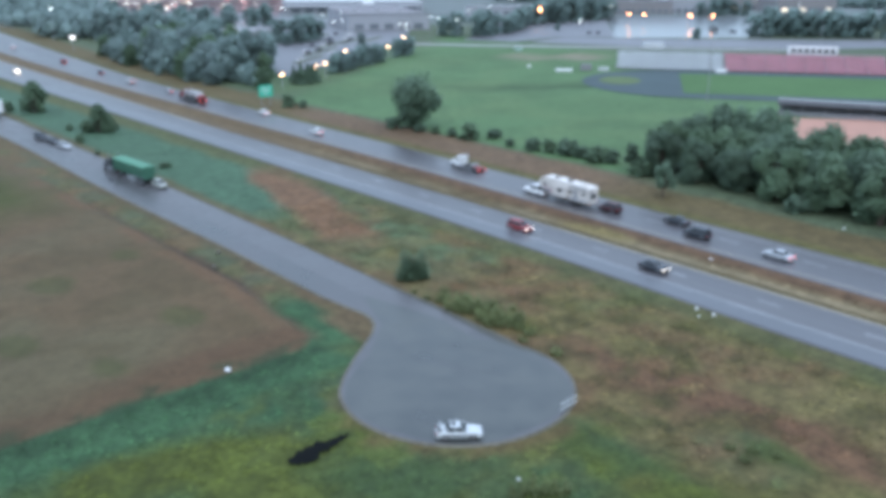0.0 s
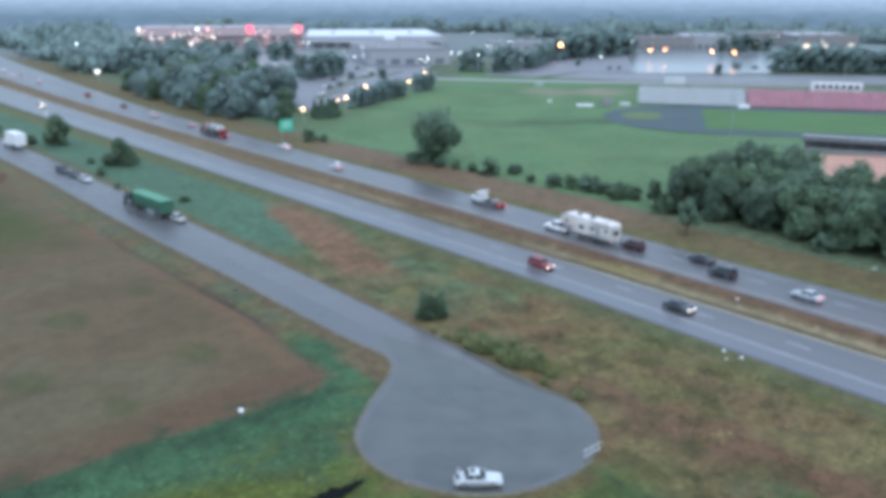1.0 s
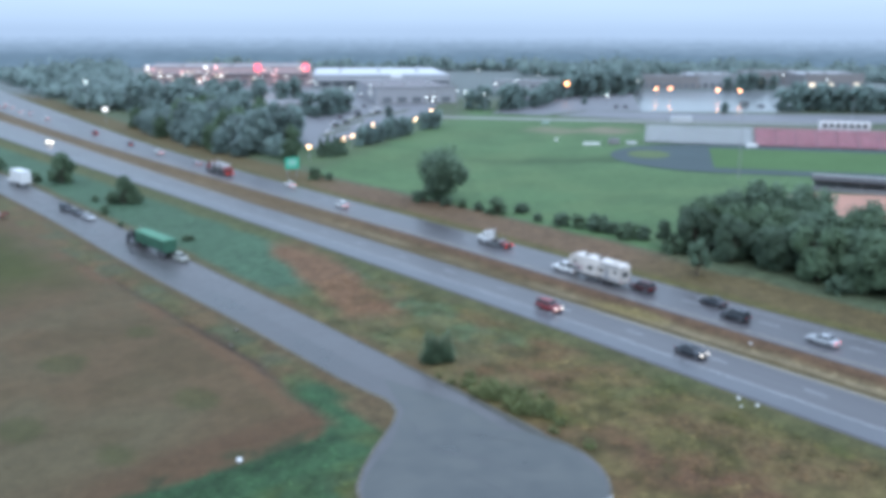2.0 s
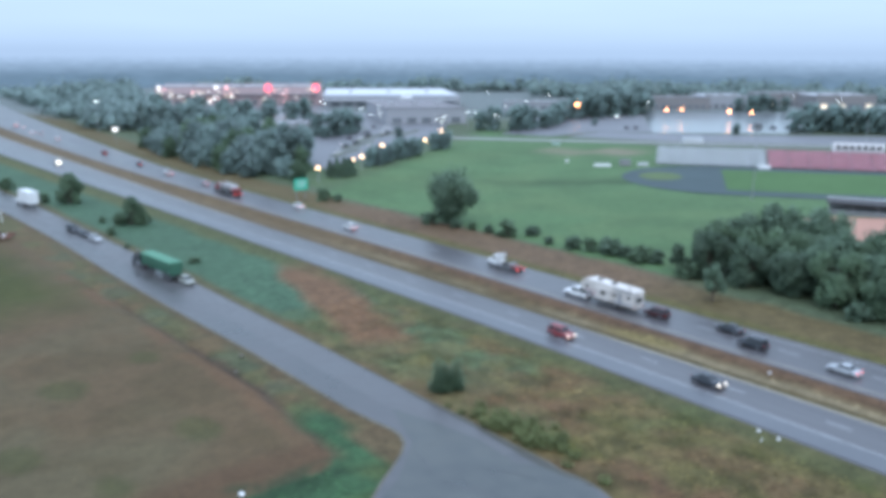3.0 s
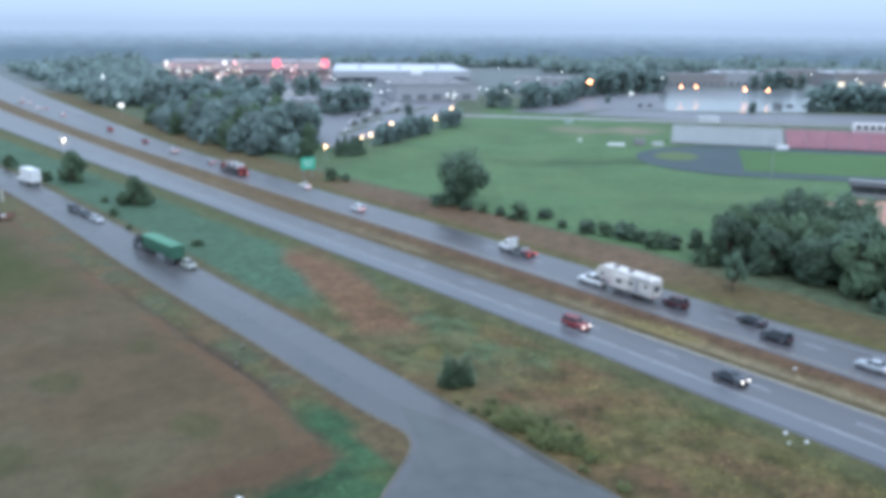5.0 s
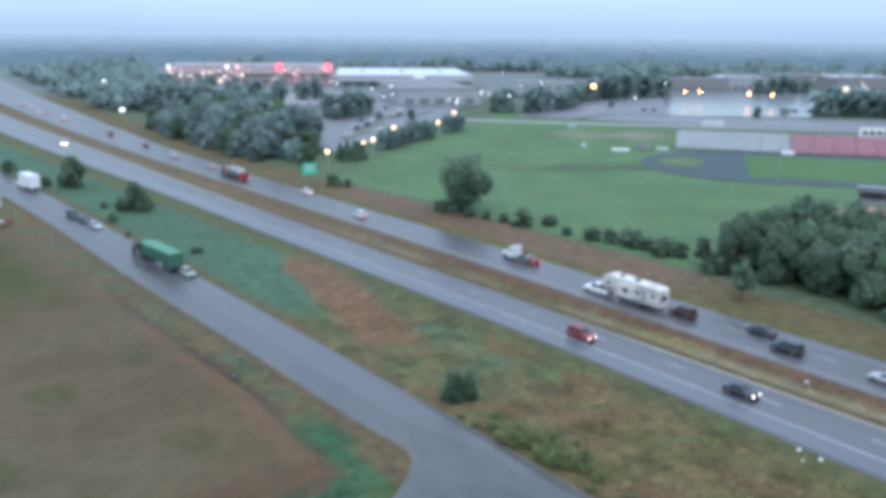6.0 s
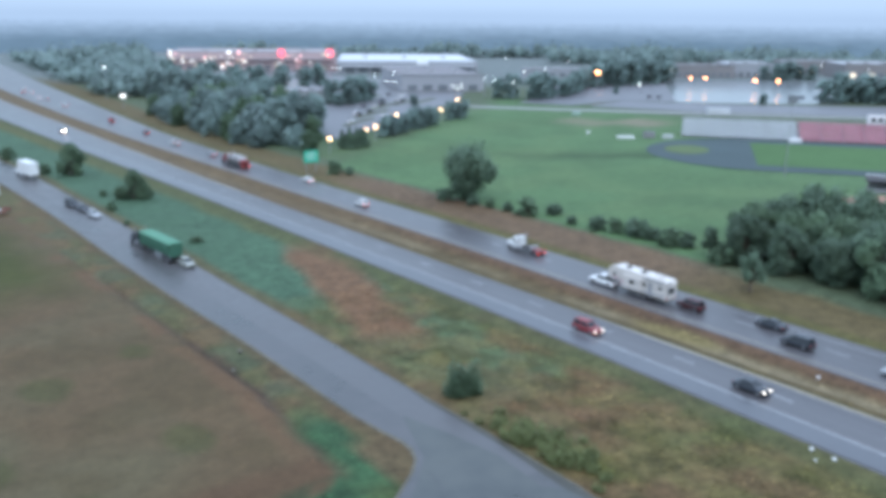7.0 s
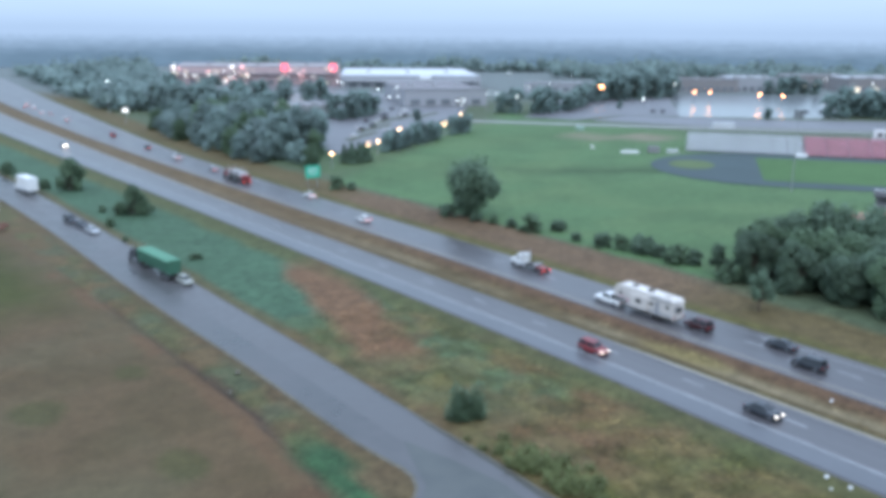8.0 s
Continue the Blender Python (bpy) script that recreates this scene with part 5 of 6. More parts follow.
def tractor(name, paint_, label, rear=None, tail=3.6):
    """A road tractor that heads along +x."""
    root = new(name)
    bm = bmesh.new()
    box(bm, -tail, 3.0, -0.45, 0.45, 0.75, 1.0)
    box(bm, -tail - 0.15, -tail, -1.15, 1.15, 0.55, 0.95)
    part("chassis", bm, M_DARK_STEEL, root)
    bm = bmesh.new()
    sec = lambda x, z, w_: [(x, -w_, 0.75), (x, -w_, z - 0.2), (x, -w_ * 0.86, z), (x, w_ * 0.86, z), (x, w_, z - 0.2), (x, w_, 0.75)]
    ring_loft(bm, [sec(0.2, 2.6, 1.15), sec(0.4, 2.85, 1.2), sec(1.3, 2.75, 1.2), sec(1.9, 2.1, 1.16), sec(2.0, 1.95, 1.1), sec(3.3, 1.75, 0.95), sec(3.55, 1.5, 0.9)])
    part("cab", bm, paint_, root)
    quad_part("windscreen", [(1.3, -1.03, 2.73), (1.92, -1.0, 2.1), (1.92, 1.0, 2.1), (1.3, 1.03, 2.73)], M_GLASS, root, out=-0.02, thick=-0.04)
    for sy in (-1, 1):
        bm = bmesh.new()
        box(bm, 0.75, 1.5, sy * 1.2 - 0.015, sy * 1.2 + 0.015, 1.95, 2.5)
        part("side_window", bm, M_GLASS, root)
        bm = bmesh.new()
        tube(bm, (-0.1, sy * 0.95, 0.85), 0.32, 0.7, "x", 14)
        part("fuel_tank", bm, M_CHROME, root)
        bm = bmesh.new()
        tube(bm, (0.05, sy * 1.02, 2.5), 0.08, 1.3, "z", 10)
        part("exhaust_stack", bm, M_CHROME, root)
        bm = bmesh.new()
        box(bm, -tail - 0.2, -tail - 0.14, sy * 0.85 - 0.22, sy * 0.85 + 0.22, 0.62, 0.9)
        part("tail_lamp", bm, rear or M_RED_OFF, root)
        bm = bmesh.new()
        box(bm, 3.5, 3.58, sy * 0.7 - 0.15, sy * 0.7 + 0.15, 1.1, 1.3)
        part("headlamp", bm, M_LENS_OFF, root)
    axle(root, 2.6, 0.95)
    axle(root, -tail + 2.0, 0.85)
    axle(root, -tail + 0.75, 0.85)
    return tagged(root, label, "truck")


white_tractor = tractor("tractor_unit", M_WHITE_PAINT, "white road tractor with a long bare chassis and red tail", rear=M_TAIL, tail=5.4)
for x0, x1, z0, z1, mm, nm in ((-5.5, -3.7, 1.06, 1.24, M_RED_PAINT, "tail_deck"), (-2.6, -1.0, 1.01, 1.5, M_DARK_STEEL, "tool_box"), (-3.5, -2.9, 1.01, 1.75, M_GALV, "winch")):
    bm = bmesh.new()
    box(bm, x0, x1, -1.0, 1.0, z0, z1)
    bmesh.ops.bevel(bm, geom=list(bm.edges), offset=0.05, segments=1, affect="EDGES")
    part(nm, bm, mm, white_tractor)
bm = bmesh.new()
box(bm, -0.9, 0.9, -1.1, 1.1, -0.06, 0.06, pose(0.75, 0, 2.98, 0, 8, 0))
bmesh.ops.bevel(bm, geom=list(bm.edges), offset=0.04, segments=1, affect="EDGES")
part("roof_fairing", bm, M_WHITE_PAINT, white_tractor)
stand(white_tractor, 116.6, 124.8, 88)
white_tractor.matrix_world = white_tractor.matrix_world @ Matrix.Diagonal((0.92, 0.9, 0.8, 1))

# green tipper trailer with a dark tractor
dark_tractor = tractor("tractor_unit", M_DARK_PAINT, "dark road tractor coupled to a green trailer")
stand(dark_tractor, 63.8, 167.5, 93)
dark_tractor.matrix_world = dark_tractor.matrix_world @ Matrix.Diagonal((0.85, 0.95, 0.95, 1))
trailer = new("tipper_trailer")
bm = bmesh.new()
sec = lambda x, k: [(x, -1.22 * k, 1.25), (x, -1.28, 1.9), (x, -1.28, 3.55), (x, 1.28, 3.55), (x, 1.28, 1.9), (x, 1.22 * k, 1.25)]
ring_loft(bm, [sec(-6.6, 0.9), sec(6.6, 0.9)])
part("body", bm, M_GREEN_STEEL, trailer)
for i in range(12):
    for sy in (-1, 1):
        bm = bmesh.new()
        x = -6.3 + i * 1.145
        box(bm, x - 0.06, x + 0.06, sy * 1.3 - 0.05, sy * 1.3 + 0.05, 1.4, 3.55)
        part("rib", bm, M_GREEN_STEEL, trailer)
bm = bmesh.new()
ring_loft(bm, [[(x, -1.34, 3.45), (x, -1.3, 3.62), (x, -0.6, 3.62 + h), (x, 0.6, 3.62 + h), (x, 1.3, 3.62), (x, 1.34, 3.45)] for x, h in ((-6.7, 0.12), (-4.4, 0.25), (-2.2, 0.17), (0, 0.26), (2.2, 0.16), (4.4, 0.25), (6.7, 0.12))])
part("tarpaulin", bm, M_CANVAS, trailer)
bm = bmesh.new()
box(bm, -6.6, 5.5, -0.5, 0.5, 0.95, 1.25)
part("chassis", bm, M_DARK_STEEL, trailer)
for x in (-5.6, -4.3, -3.0):
    axle(trailer, x, 0.95, 0.5)
tagged(trailer, "long green tipper trailer with a light green tarpaulin cover", "trailer")
stand(trailer, 63.9, 158.6, 93)
trailer.matrix_world = trailer.matrix_world @ Matrix.Diagonal((0.9, 0.95, 0.95, 1))

# white box truck
bt = new("box_truck")
bm = bmesh.new()
box(bm, -5.2, 2.4, -1.28, 1.28, 1.05, 4.15)
bmesh.ops.bevel(bm, geom=list(bm.edges), offset=0.06, segments=2, affect="EDGES")
part("cargo_box", bm, M_WHITE_PAINT, bt)
bm = bmesh.new()
sec = lambda x, z: [(x, -1.12, 0.6), (x, -1.12, z - 0.2), (x, -0.95, z), (x, 0.95, z), (x, 1.12, z - 0.2), (x, 1.12, 0.6)]
ring_loft(bm, [sec(2.5, 2.4), sec(3.3, 2.35), sec(4.0, 1.6), sec(4.9, 1.4), sec(5.0, 1.1)])
part("cab", bm, M_WHITE_PAINT, bt)
quad_part("windscreen", [(3.3, -0.95, 2.3), (4.0, -0.95, 1.6), (4.0, 0.95, 1.6), (3.3, 0.95, 2.3)], M_GLASS, bt, out=-0.03, thick=-0.05)
bm = bmesh.new()
box(bm, -4.6, 4.5, -0.45, 0.45, 0.7, 1.05)
part("chassis", bm, M_DARK_STEEL, bt)
axle(bt, 4.0, 0.95, 0.42)
axle(bt, -2.8, 0.95, 0.42)
tagged(bt, "white box truck parked on the frontage road", "truck")
stand(bt, 65.2, 252.0, 95)

# camper on its pickup, and a maroon truck behind
stand(car("pickup_truck", "pickup", M_WHITE_PAINT, "white pickup truck towing a cream fifth-wheel camper", category="truck"), 112.6, 102.0, 88)
camper = new("camper_trailer")
bm = bmesh.new()
side = [(-5.5, 0.65), (-5.55, 3.3), (-5.2, 3.6), (4.6, 3.75), (5.4, 3.5), (5.9, 2.7), (5.75, 1.75), (3.4, 1.7), (3.2, 0.65)]
ring_loft(bm, [[(x, y, z) for x, z in side] for y in (-1.22, 1.22)])
bmesh.ops.triangulate(bm, faces=[f_ for f_ in bm.faces if len(f_.verts) > 4])
bmesh.ops.bevel(bm, geom=[e_ for e_ in bm.edges if e_.is_manifold and e_.calc_face_angle(0) > 0.5], offset=0.08, segments=2, affect="EDGES")
part("body", bm, M_CAMPER, camper)
for x0, x1, z0, z1 in ((-4.7, -4.2, 2.1, 2.6), (-1.9, -1.2, 2.0, 2.45), (1.0, 1.45, 2.0, 2.4), (4.1, 4.7, 2.3, 2.7)):
    for sy in (-1, 1):
        bm = bmesh.new()
        box(bm, x0, x1, sy * 1.235 - 0.015, sy * 1.235 + 0.015, z0, z1)
        part("window", bm, M_GLASS, camper)
bm = bmesh.new()
box(bm, -5.58, -5.5, -0.6, 0.6, 1.7, 2.5)
part("rear_window", bm, M_GLASS, camper)
for x in (-3.6, -0.4, 2.6):
    bm = bmesh.new()
    box(bm, x - 0.4, x + 0.4, -0.4, 0.4, 3.6, 3.95)
    bmesh.ops.bevel(bm, geom=list(bm.edges), offset=0.08, segments=1, affect="EDGES")
    part("roof_unit", bm, M_DARK_STEEL if x > -3 else M_CAMPER, camper)
bm = bmesh.new()
for sy in (-1, 1):
    box(bm, -5.3, 3.0, sy * 1.235 - 0.012, sy * 1.235 + 0.012, 1.15, 1.38)
part("stripe", bm, M_ROOF_GREY, camper, "grey side stripe")
bm = bmesh.new()
box(bm, -5.4, 3.1, -0.9, 0.9, 0.45, 0.66)
part("chassis", bm, M_DARK_STEEL, camper)
for x in (-1.6, -0.7):
    axle(camper, x, 1.0, 0.36)
for sy in (-1, 1):
    bm = bmesh.new()
    box(bm, -5.6, -5.53, sy * 1.0 - 0.12, sy * 1.0 + 0.12, 0.9, 1.2)
    part("tail_lamp", bm, M_RED_OFF, camper)
bm = bmesh.new()
box(bm, -1.1, 2.4, 1.225, 1.6, 1.0, 3.0)
bmesh.ops.bevel(bm, geom=list(bm.edges), offset=0.06, segments=2, affect="EDGES")
slide = part("slide_out", bm, M_CAMPER, camper)
bm = bmesh.new()
box(bm, 0.1, 1.1, 1.605, 1.625, 1.9, 2.5)
part("window", bm, M_GLASS, slide)
bm = bmesh.new()
tube(bm, (-3.2, 1.33, 3.25), 0.09, 1.9, "x", 10)
part("awning", bm, M_ROOF_GREY, camper)
bm = bmesh.new()
for sy in (-0.28, 0.28):
    tube(bm, (-5.68, 0.75 + sy, 2.4), 0.03, 1.2, "z", 6)
for i in range(6):
    tube(bm, (-5.68, 0.75, 1.4 + 0.38 * i), 0.025, 0.28, "y", 6)
part("ladder", bm, M_GALV, camper)
bm = bmesh.new()
box(bm, -3.0, -2.3, 1.228, 1.255, 0.8, 2.75)
part("door", bm, M_ROOF_GREY, camper)
bm = bmesh.new()
for sy in (-1, 1):
    box(bm, -5.4, 3.1, sy * 1.24 - 0.01, sy * 1.24 + 0.01, 0.66, 0.9)
part("skirt", bm, M_DARK_STEEL, camper)
bm = bmesh.new()
for sy in (-1, 1):
    for x0, x1, z0, z1 in ((1.6, 3.2, 1.42, 1.62), (2.1, 3.3, 1.72, 1.88), (3.6, 4.6, 1.95, 2.1)):
        box(bm, x0, x1, sy * 1.24 - 0.012, sy * 1.24 + 0.012, z0, z1)
part("decal", bm, M_SEAT_RED, camper, "faded pink side swoosh")
tagged(camper, "tall cream fifth-wheel camper with dark windows", "camper")
stand(camper, 112.9, 94.9, 88)
stand(car("suv", "suv", M_MAROON, "dark maroon sport utility car close behind the camper", rear=M_RED_OFF), 113.5, 86.5, 88)

# loaded flatbed truck
flat = tractor("flatbed_truck", M_RED_PAINT, "long dark red flatbed truck carrying pale bundled crates", rear=M_TAIL, tail=8.2)
bm = bmesh.new()
box(bm, -8.4, 0.0, -1.2, 1.2, 1.05, 1.25)
part("deck", bm, M_DARK_STEEL, flat)
for i in range(7):
    bm = bmesh.new()
    box(bm, -6.7 + i * 0.94, -5.92 + i * 0.94, -1.12, 1.12, 1.6, 2.9 + 0.12 * (i % 2))
    bmesh.ops.bevel(bm, geom=list(bm.edges), offset=0.06, segments=1, affect="EDGES")
    part("crate", bm, M_WALL_TAN if i % 3 else M_SEAT_GREY, flat)
    bm = bmesh.new()
    box(bm, -6.55 + i * 0.94, -6.1 + i * 0.94, -1.05, 1.05, 1.26, 1.6)
    part("pallet", bm, M_BLACK, flat)
bm = bmesh.new()
box(bm, -8.3, -6.9, -1.1, 1.1, 1.26, 2.3)
bmesh.ops.bevel(bm, geom=list(bm.edges), offset=0.08, segments=1, affect="EDGES")
part("tail_box", bm, M_RED_PAINT, flat)
axle(flat, -4.6, 0.9)
stand(flat, 115.6, 241.5, 87)
flat.matrix_world = flat.matrix_world @ Matrix.Diagonal((1.25, 1, 1, 1))
stand(car("hatchback", "hatch", M_SILVER_PAINT, "silver hatchback ahead of a loaded flatbed truck", rear=M_TAIL), 117.2, 257.5, 87)

# ---------- small things on the verges ----------
def panel_sign(name, w_, h_, z0, mat, label, posts=2, category="sign"):
    """A flat sign along x on posts, facing -y."""
    root = new(name)
    bm = bmesh.new()
    box(bm, -w_ / 2, w_ / 2, -0.04, 0.04, z0, z0 + h_)
    bmesh.ops.bevel(bm, geom=list(bm.edges), offset=0.02, segments=1, affect="EDGES")
    part("panel", bm, mat, root)
    for i in range(posts):
        x = 0 if posts == 1 else (-0.33 + 0.66 * i / (posts - 1)) * w_
        bm = bmesh.new()
        tube(bm, (x, 0.12, (z0 + h_) / 2 - 0.15), 0.09, (z0 + h_) / 2 + 0.1, "z", 10)
        part("post", bm, M_GALV, root)
    return tagged(root, label, category)


sign = panel_sign("highway_sign", 4.2, 3.2, 2.6, M_SIGN_GREEN, "large green highway sign on two steel posts")
sign.matrix_world = pose(127.2, 217.4, -0.1, 0, 0, -2)
for z, w_ in ((4.95, 2.6), (4.25, 3.2), (3.5, 1.9)):
    bm = bmesh.new()
    box(bm, -w_ / 2, w_ / 2, -0.055, -0.042, z, z + 0.2)
    part("lettering_bar", bm, M_SIGN_WHITE, sign)
lit = panel_sign("lit_sign", 2.1, 1.4, 5.4, M_SIGN_LIT, "white lit sign on a post beside the highway", posts=1)
lit.matrix_world = pose(140, 398.4, -0.1, 0, 0, -25)


def bag(name, x, y, size, seed, label, mat=M_SIGN_WHITE):
    rng = np.random.default_rng(seed)
    bm = bmesh.new()
    bmesh.ops.create_icosphere(bm, subdivisions=2, radius=size)
    for v in bm.verts:
        v.co *= rng.uniform(0.8, 1.15)
        v.co.z = max(v.co.z * 0.75, -size * 0.5)
    ob = tagged(part(name, bm, mat), label, "litter")
    ob.location = (x, y, size * 0.45)
    return ob


bag("white_bag", 87.55, 53.0, 0.2, 1, "white plastic bag lying on the verge")
bag("white_bag", 87.35, 50.6, 0.2, 2, "white plastic bag lying on the verge")
bag("paper_scrap", 85.8, 51.6, 0.12, 3, "small scrap of white paper on the verge")
bag("white_bag", 37.6, 75.1, 0.28, 4, "white bag lying at the edge of the mown field")
bag("paper_scrap", 45.5, 42.0, 0.12, 5, "small scrap of white paper in rough grass")
bag("paper_scrap", 104.7, 62.0, 0.18, 6, "small scrap of white paper on the median")
bag("stone", 54.9, 109.6, 0.36, 7, "dull stone in the grass beside the frontage road", M_KERB)
bag("stone", 51.6, 104.6, 0.3, 8, "dull stone at the ditch's edge", M_KERB)
bag("paper_scrap", 133.0, 56.5, 0.2, 9, "small scrap of white paper before the grove")

# white barrier boards at the turning circle
barrier = new("barrier")
for z in (0.38, 1.08):
    bm = bmesh.new()
    box(bm, -1.6, 1.6, -0.03, 0.03, z - 0.1, z + 0.1)
    part("board", bm, M_DULL_WHITE, barrier)
for x in (-1.3, 1.3):
    bm = bmesh.new()
    box(bm, x - 0.06, x + 0.06, 0.035, 0.15, -0.1, 1.2)
    part("post", bm, M_GALV, barrier)
tagged(barrier, "low white two-board barrier at the road's end", "barrier")
barrier.matrix_world = pose(57.5, 47.1, 0.02, 0, 0, 4) @ Matrix.Diagonal((0.78, 0.78, 0.78, 1))

# dark hole in the ditch, its shade put in as a flat black sheet
rng_ = np.random.default_rng(8)
bm = bmesh.new()
hole_rim = []
for a in np.linspace(0, 2 * math.pi, 60, endpoint=False):
    u = math.cos(a)
    half = 0.85 * (1 - 0.66 * u) * (1 + 0.16 * math.sin(5 * a) + 0.13 * math.sin(9 * a + 1) + 0.16 * math.sin(17 * a + 2) + rng_.uniform(-0.14, 0.14))
    hole_rim.append(bm.verts.new((36.3 + 3.3 * u, 56.6 + half * math.sin(a) + 0.35 * u, 0.0)))
bm.faces.new(hole_rim)
tagged(part("hole_ditch", bm, M_HOLE_SHADE), "dark hole in an overgrown ditch, its shade painted flat black", "water", kind="structure")

# scrap heap and post by the frontage road
heap = new("scrap_heap")
for i in range(16):
    bm = bmesh.new()
    a = rng_.uniform(0, 360)
    l_, w_, h_ = rng_.uniform(0.6, 2.2), rng_.uniform(0.3, 0.9), rng_.uniform(0.2, 0.7)
    box(bm, -l_ / 2, l_ / 2, -w_ / 2, w_ / 2, -h_ / 2, h_ / 2, pose(rng_.uniform(-2.6, 2.6), rng_.uniform(-2.4, 2.4), rng_.uniform(0.1, 0.9), rng_.uniform(-20, 20), rng_.uniform(-25, 25), a))
    bmesh.ops.bevel(bm, geom=list(bm.edges), offset=0.05, segments=1, affect="EDGES")
    part("scrap_piece", bm, (M_SCRAP, M_DARK_STEEL, M_SCRAP, M_SIGN_WHITE)[i % 4 if i < 12 else 0], heap)
tagged(heap, "low heap of rusty red scrap beside the road", "scrap heap")
heap.location = (49.5, 211.0, 0)
bm = bmesh.new()
tube(bm, (0, 0, 1.2), 0.13, 1.3, "z", 10)
tube(bm, (0, 0, 2.6), 0.2, 0.15, "z", 10)
post = tagged(part("marker_post", bm, M_SIGN_WHITE), "white marker post beside the frontage road", "post")
post.location = (54.3, 232.0, 0)


# ---------- sports ground ----------
D_, N_ = Vector((0.585, -0.811, 0)), Vector((-0.811, -0.585, 0))
O_ = Vector((267.6, 207.0, 0))
sp = lambda d, n_, z=0.0: O_ + D_ * d + N_ * n_ + Vector((0, 0, z))


def oval(radius, straight, z, name, mat, label, inner_r=None):
    """A running-track shape, a ring where an inner radius is given."""
    cd, cn = 25.0, 32.5
    pts = lambda r: [sp(cd - r * math.sin(radians(a)), cn - r * math.cos(radians(a)), z) for a in range(0, 181, 9)] + [sp(cd + straight + r * math.sin(radians(a)), cn + r * math.cos(radians(a)), z) for a in range(0, 181, 9)]
    bm = bmesh.new()
    out = [bm.verts.new(p) for p in pts(radius)]
    if inner_r:
        inn = [bm.verts.new(p) for p in pts(inner_r)]
        k = len(out)
        for i in range(k):
            bm.faces.new((out[i], out[(i + 1) % k], inn[(i + 1) % k], inn[i]))
    else:
        bm.faces.new(out)
    bmesh.ops.recalc_face_normals(bm, faces=bm.faces)
    if sum(f_.normal.z for f_ in bm.faces) < 0:
        bmesh.ops.reverse_faces(bm, faces=bm.faces)
    return tagged(part(name, bm, mat), label, "sports track", kind="structure")


M_LAWN = material("mown_sports_turf", tuple(LAWN * 1.1), rough=0.95, grain=0.4, vary=0.15, second=tuple(LAWN * 0.85), big=0.05, spec=0.1)
M_LAWN_PALE = material("worn_pale_turf", (0.11, 0.15, 0.075), rough=0.95, grain=0.5, vary=0.2, spec=0.1)
oval(33.5, 95, -0.02, "running_track", M_TRACK, "dark running track round a playing field")
bm = sheet([[sp(24, n_, 0.03) for n_ in (8, 57)], [sp(120, n_, 0.03) for n_ in (8, 57)]])
tagged(part("turf_pitch", bm, M_LAWN), "green grass pitch inside the running track", "pitch", kind="structure")
bm = bmesh.new()
bm.faces.new([bm.verts.new(sp(4 + 7 * math.cos(a), 31 + 10 * math.sin(a), 0.03)) for a in np.linspace(0, 2 * math.pi, 24, endpoint=False)])
bmesh.ops.recalc_face_normals(bm, faces=bm.faces)
if sum(f_.normal.z for f_ in bm.faces) < 0:
    bmesh.ops.reverse_faces(bm, faces=bm.faces)
tagged(part("turf_patch", bm, M_LAWN_PALE), "pale turf patch inside the track's bend", "turf", kind="structure")
bm = sheet([[(209, 116, 0.0), (196, 96, 0.0), (188, 78, 0.0)], [(218, 113, 0.0), (214, 94, 0.0), (206, 70, 0.0)], [(232, 96, 0.0), (232, 80, 0.0), (226, 60, 0.0)]])
tagged(part("infield", bm, M_CLAY), "reddish clay of a baseball infield", "infield", kind="structure")


def grandstand(d0, d1, rows_n, mat, label):
    """Stepped benches along the track, on raked steel bents."""
    root = new("grandstand")
    for i in range(rows_n):
        bm = bmesh.new()
        n0 = -1.0 - i * 1.05
        z = 0.7 + i * 0.46
        ring_loft(bm, [[sp(d, n0, z), sp(d, n0 - 0.55, z), sp(d, n0 - 0.55, z + 0.09), sp(d, n0, z + 0.09)] for d in (d0, d1)])
        part("bench", bm, mat, root)
        bm = bmesh.new()
        ring_loft(bm, [[sp(d, n0 - 0.5, z - 0.38), sp(d, n0 - 1.12, z - 0.38), sp(d, n0 - 1.12, z + 0.06), sp(d, n0 - 1.02, z + 0.06), sp(d, n0 - 1.02, z - 0.3), sp(d, n0 - 0.5, z - 0.3)] for d in (d0, d1)])
        part("footboard", bm, mat, root)
    deep = 1.05 * rows_n
    for k in range(9):
        d = d0 + 0.3 + (d1 - d0 - 0.6) * k / 8
        bm = bmesh.new()
        ring_loft(bm, [[sp(d + o, -0.8, -0.1), sp(d + o, -1.0 - deep, -0.1), sp(d + o, -1.0 - deep, 0.4 + rows_n * 0.46), sp(d + o, -0.8, 0.3)] for o in (-0.08, 0.08)])
        part("bent", bm, M_GALV, root)
    bm = bmesh.new()
    for z in (0.55, 1.1):
        ring_loft(bm, [[sp(d, -1.2 - deep, z + rows_n * 0.46), sp(d, -1.3 - deep, z + rows_n * 0.46), sp(d, -1.3 - deep, z + 0.1 + rows_n * 0.46), sp(d, -1.2 - deep, z + 0.1 + rows_n * 0.46)] for d in (d0, d1)])
    part("guard_rail", bm, M_GALV, root)
    return tagged(root, label, "grandstand")


grandstand(1.5, 40.0, 11, M_SEAT_GREY, "grey aluminium bleachers beside the running track")
grandstand(40.4, 96.0, 11, M_SEAT_RED, "long bleachers with faded red benches")

press = new("press_box")
bm = bmesh.new()
ring_loft(bm, [[sp(d, -13.2, 5.2), sp(d, -16.2, 5.2), sp(d, -16.2, 8.3), sp(d, -13.0, 8.5)] for d in (63, 80)])
part("cabin", bm, M_SIGN_WHITE, press)
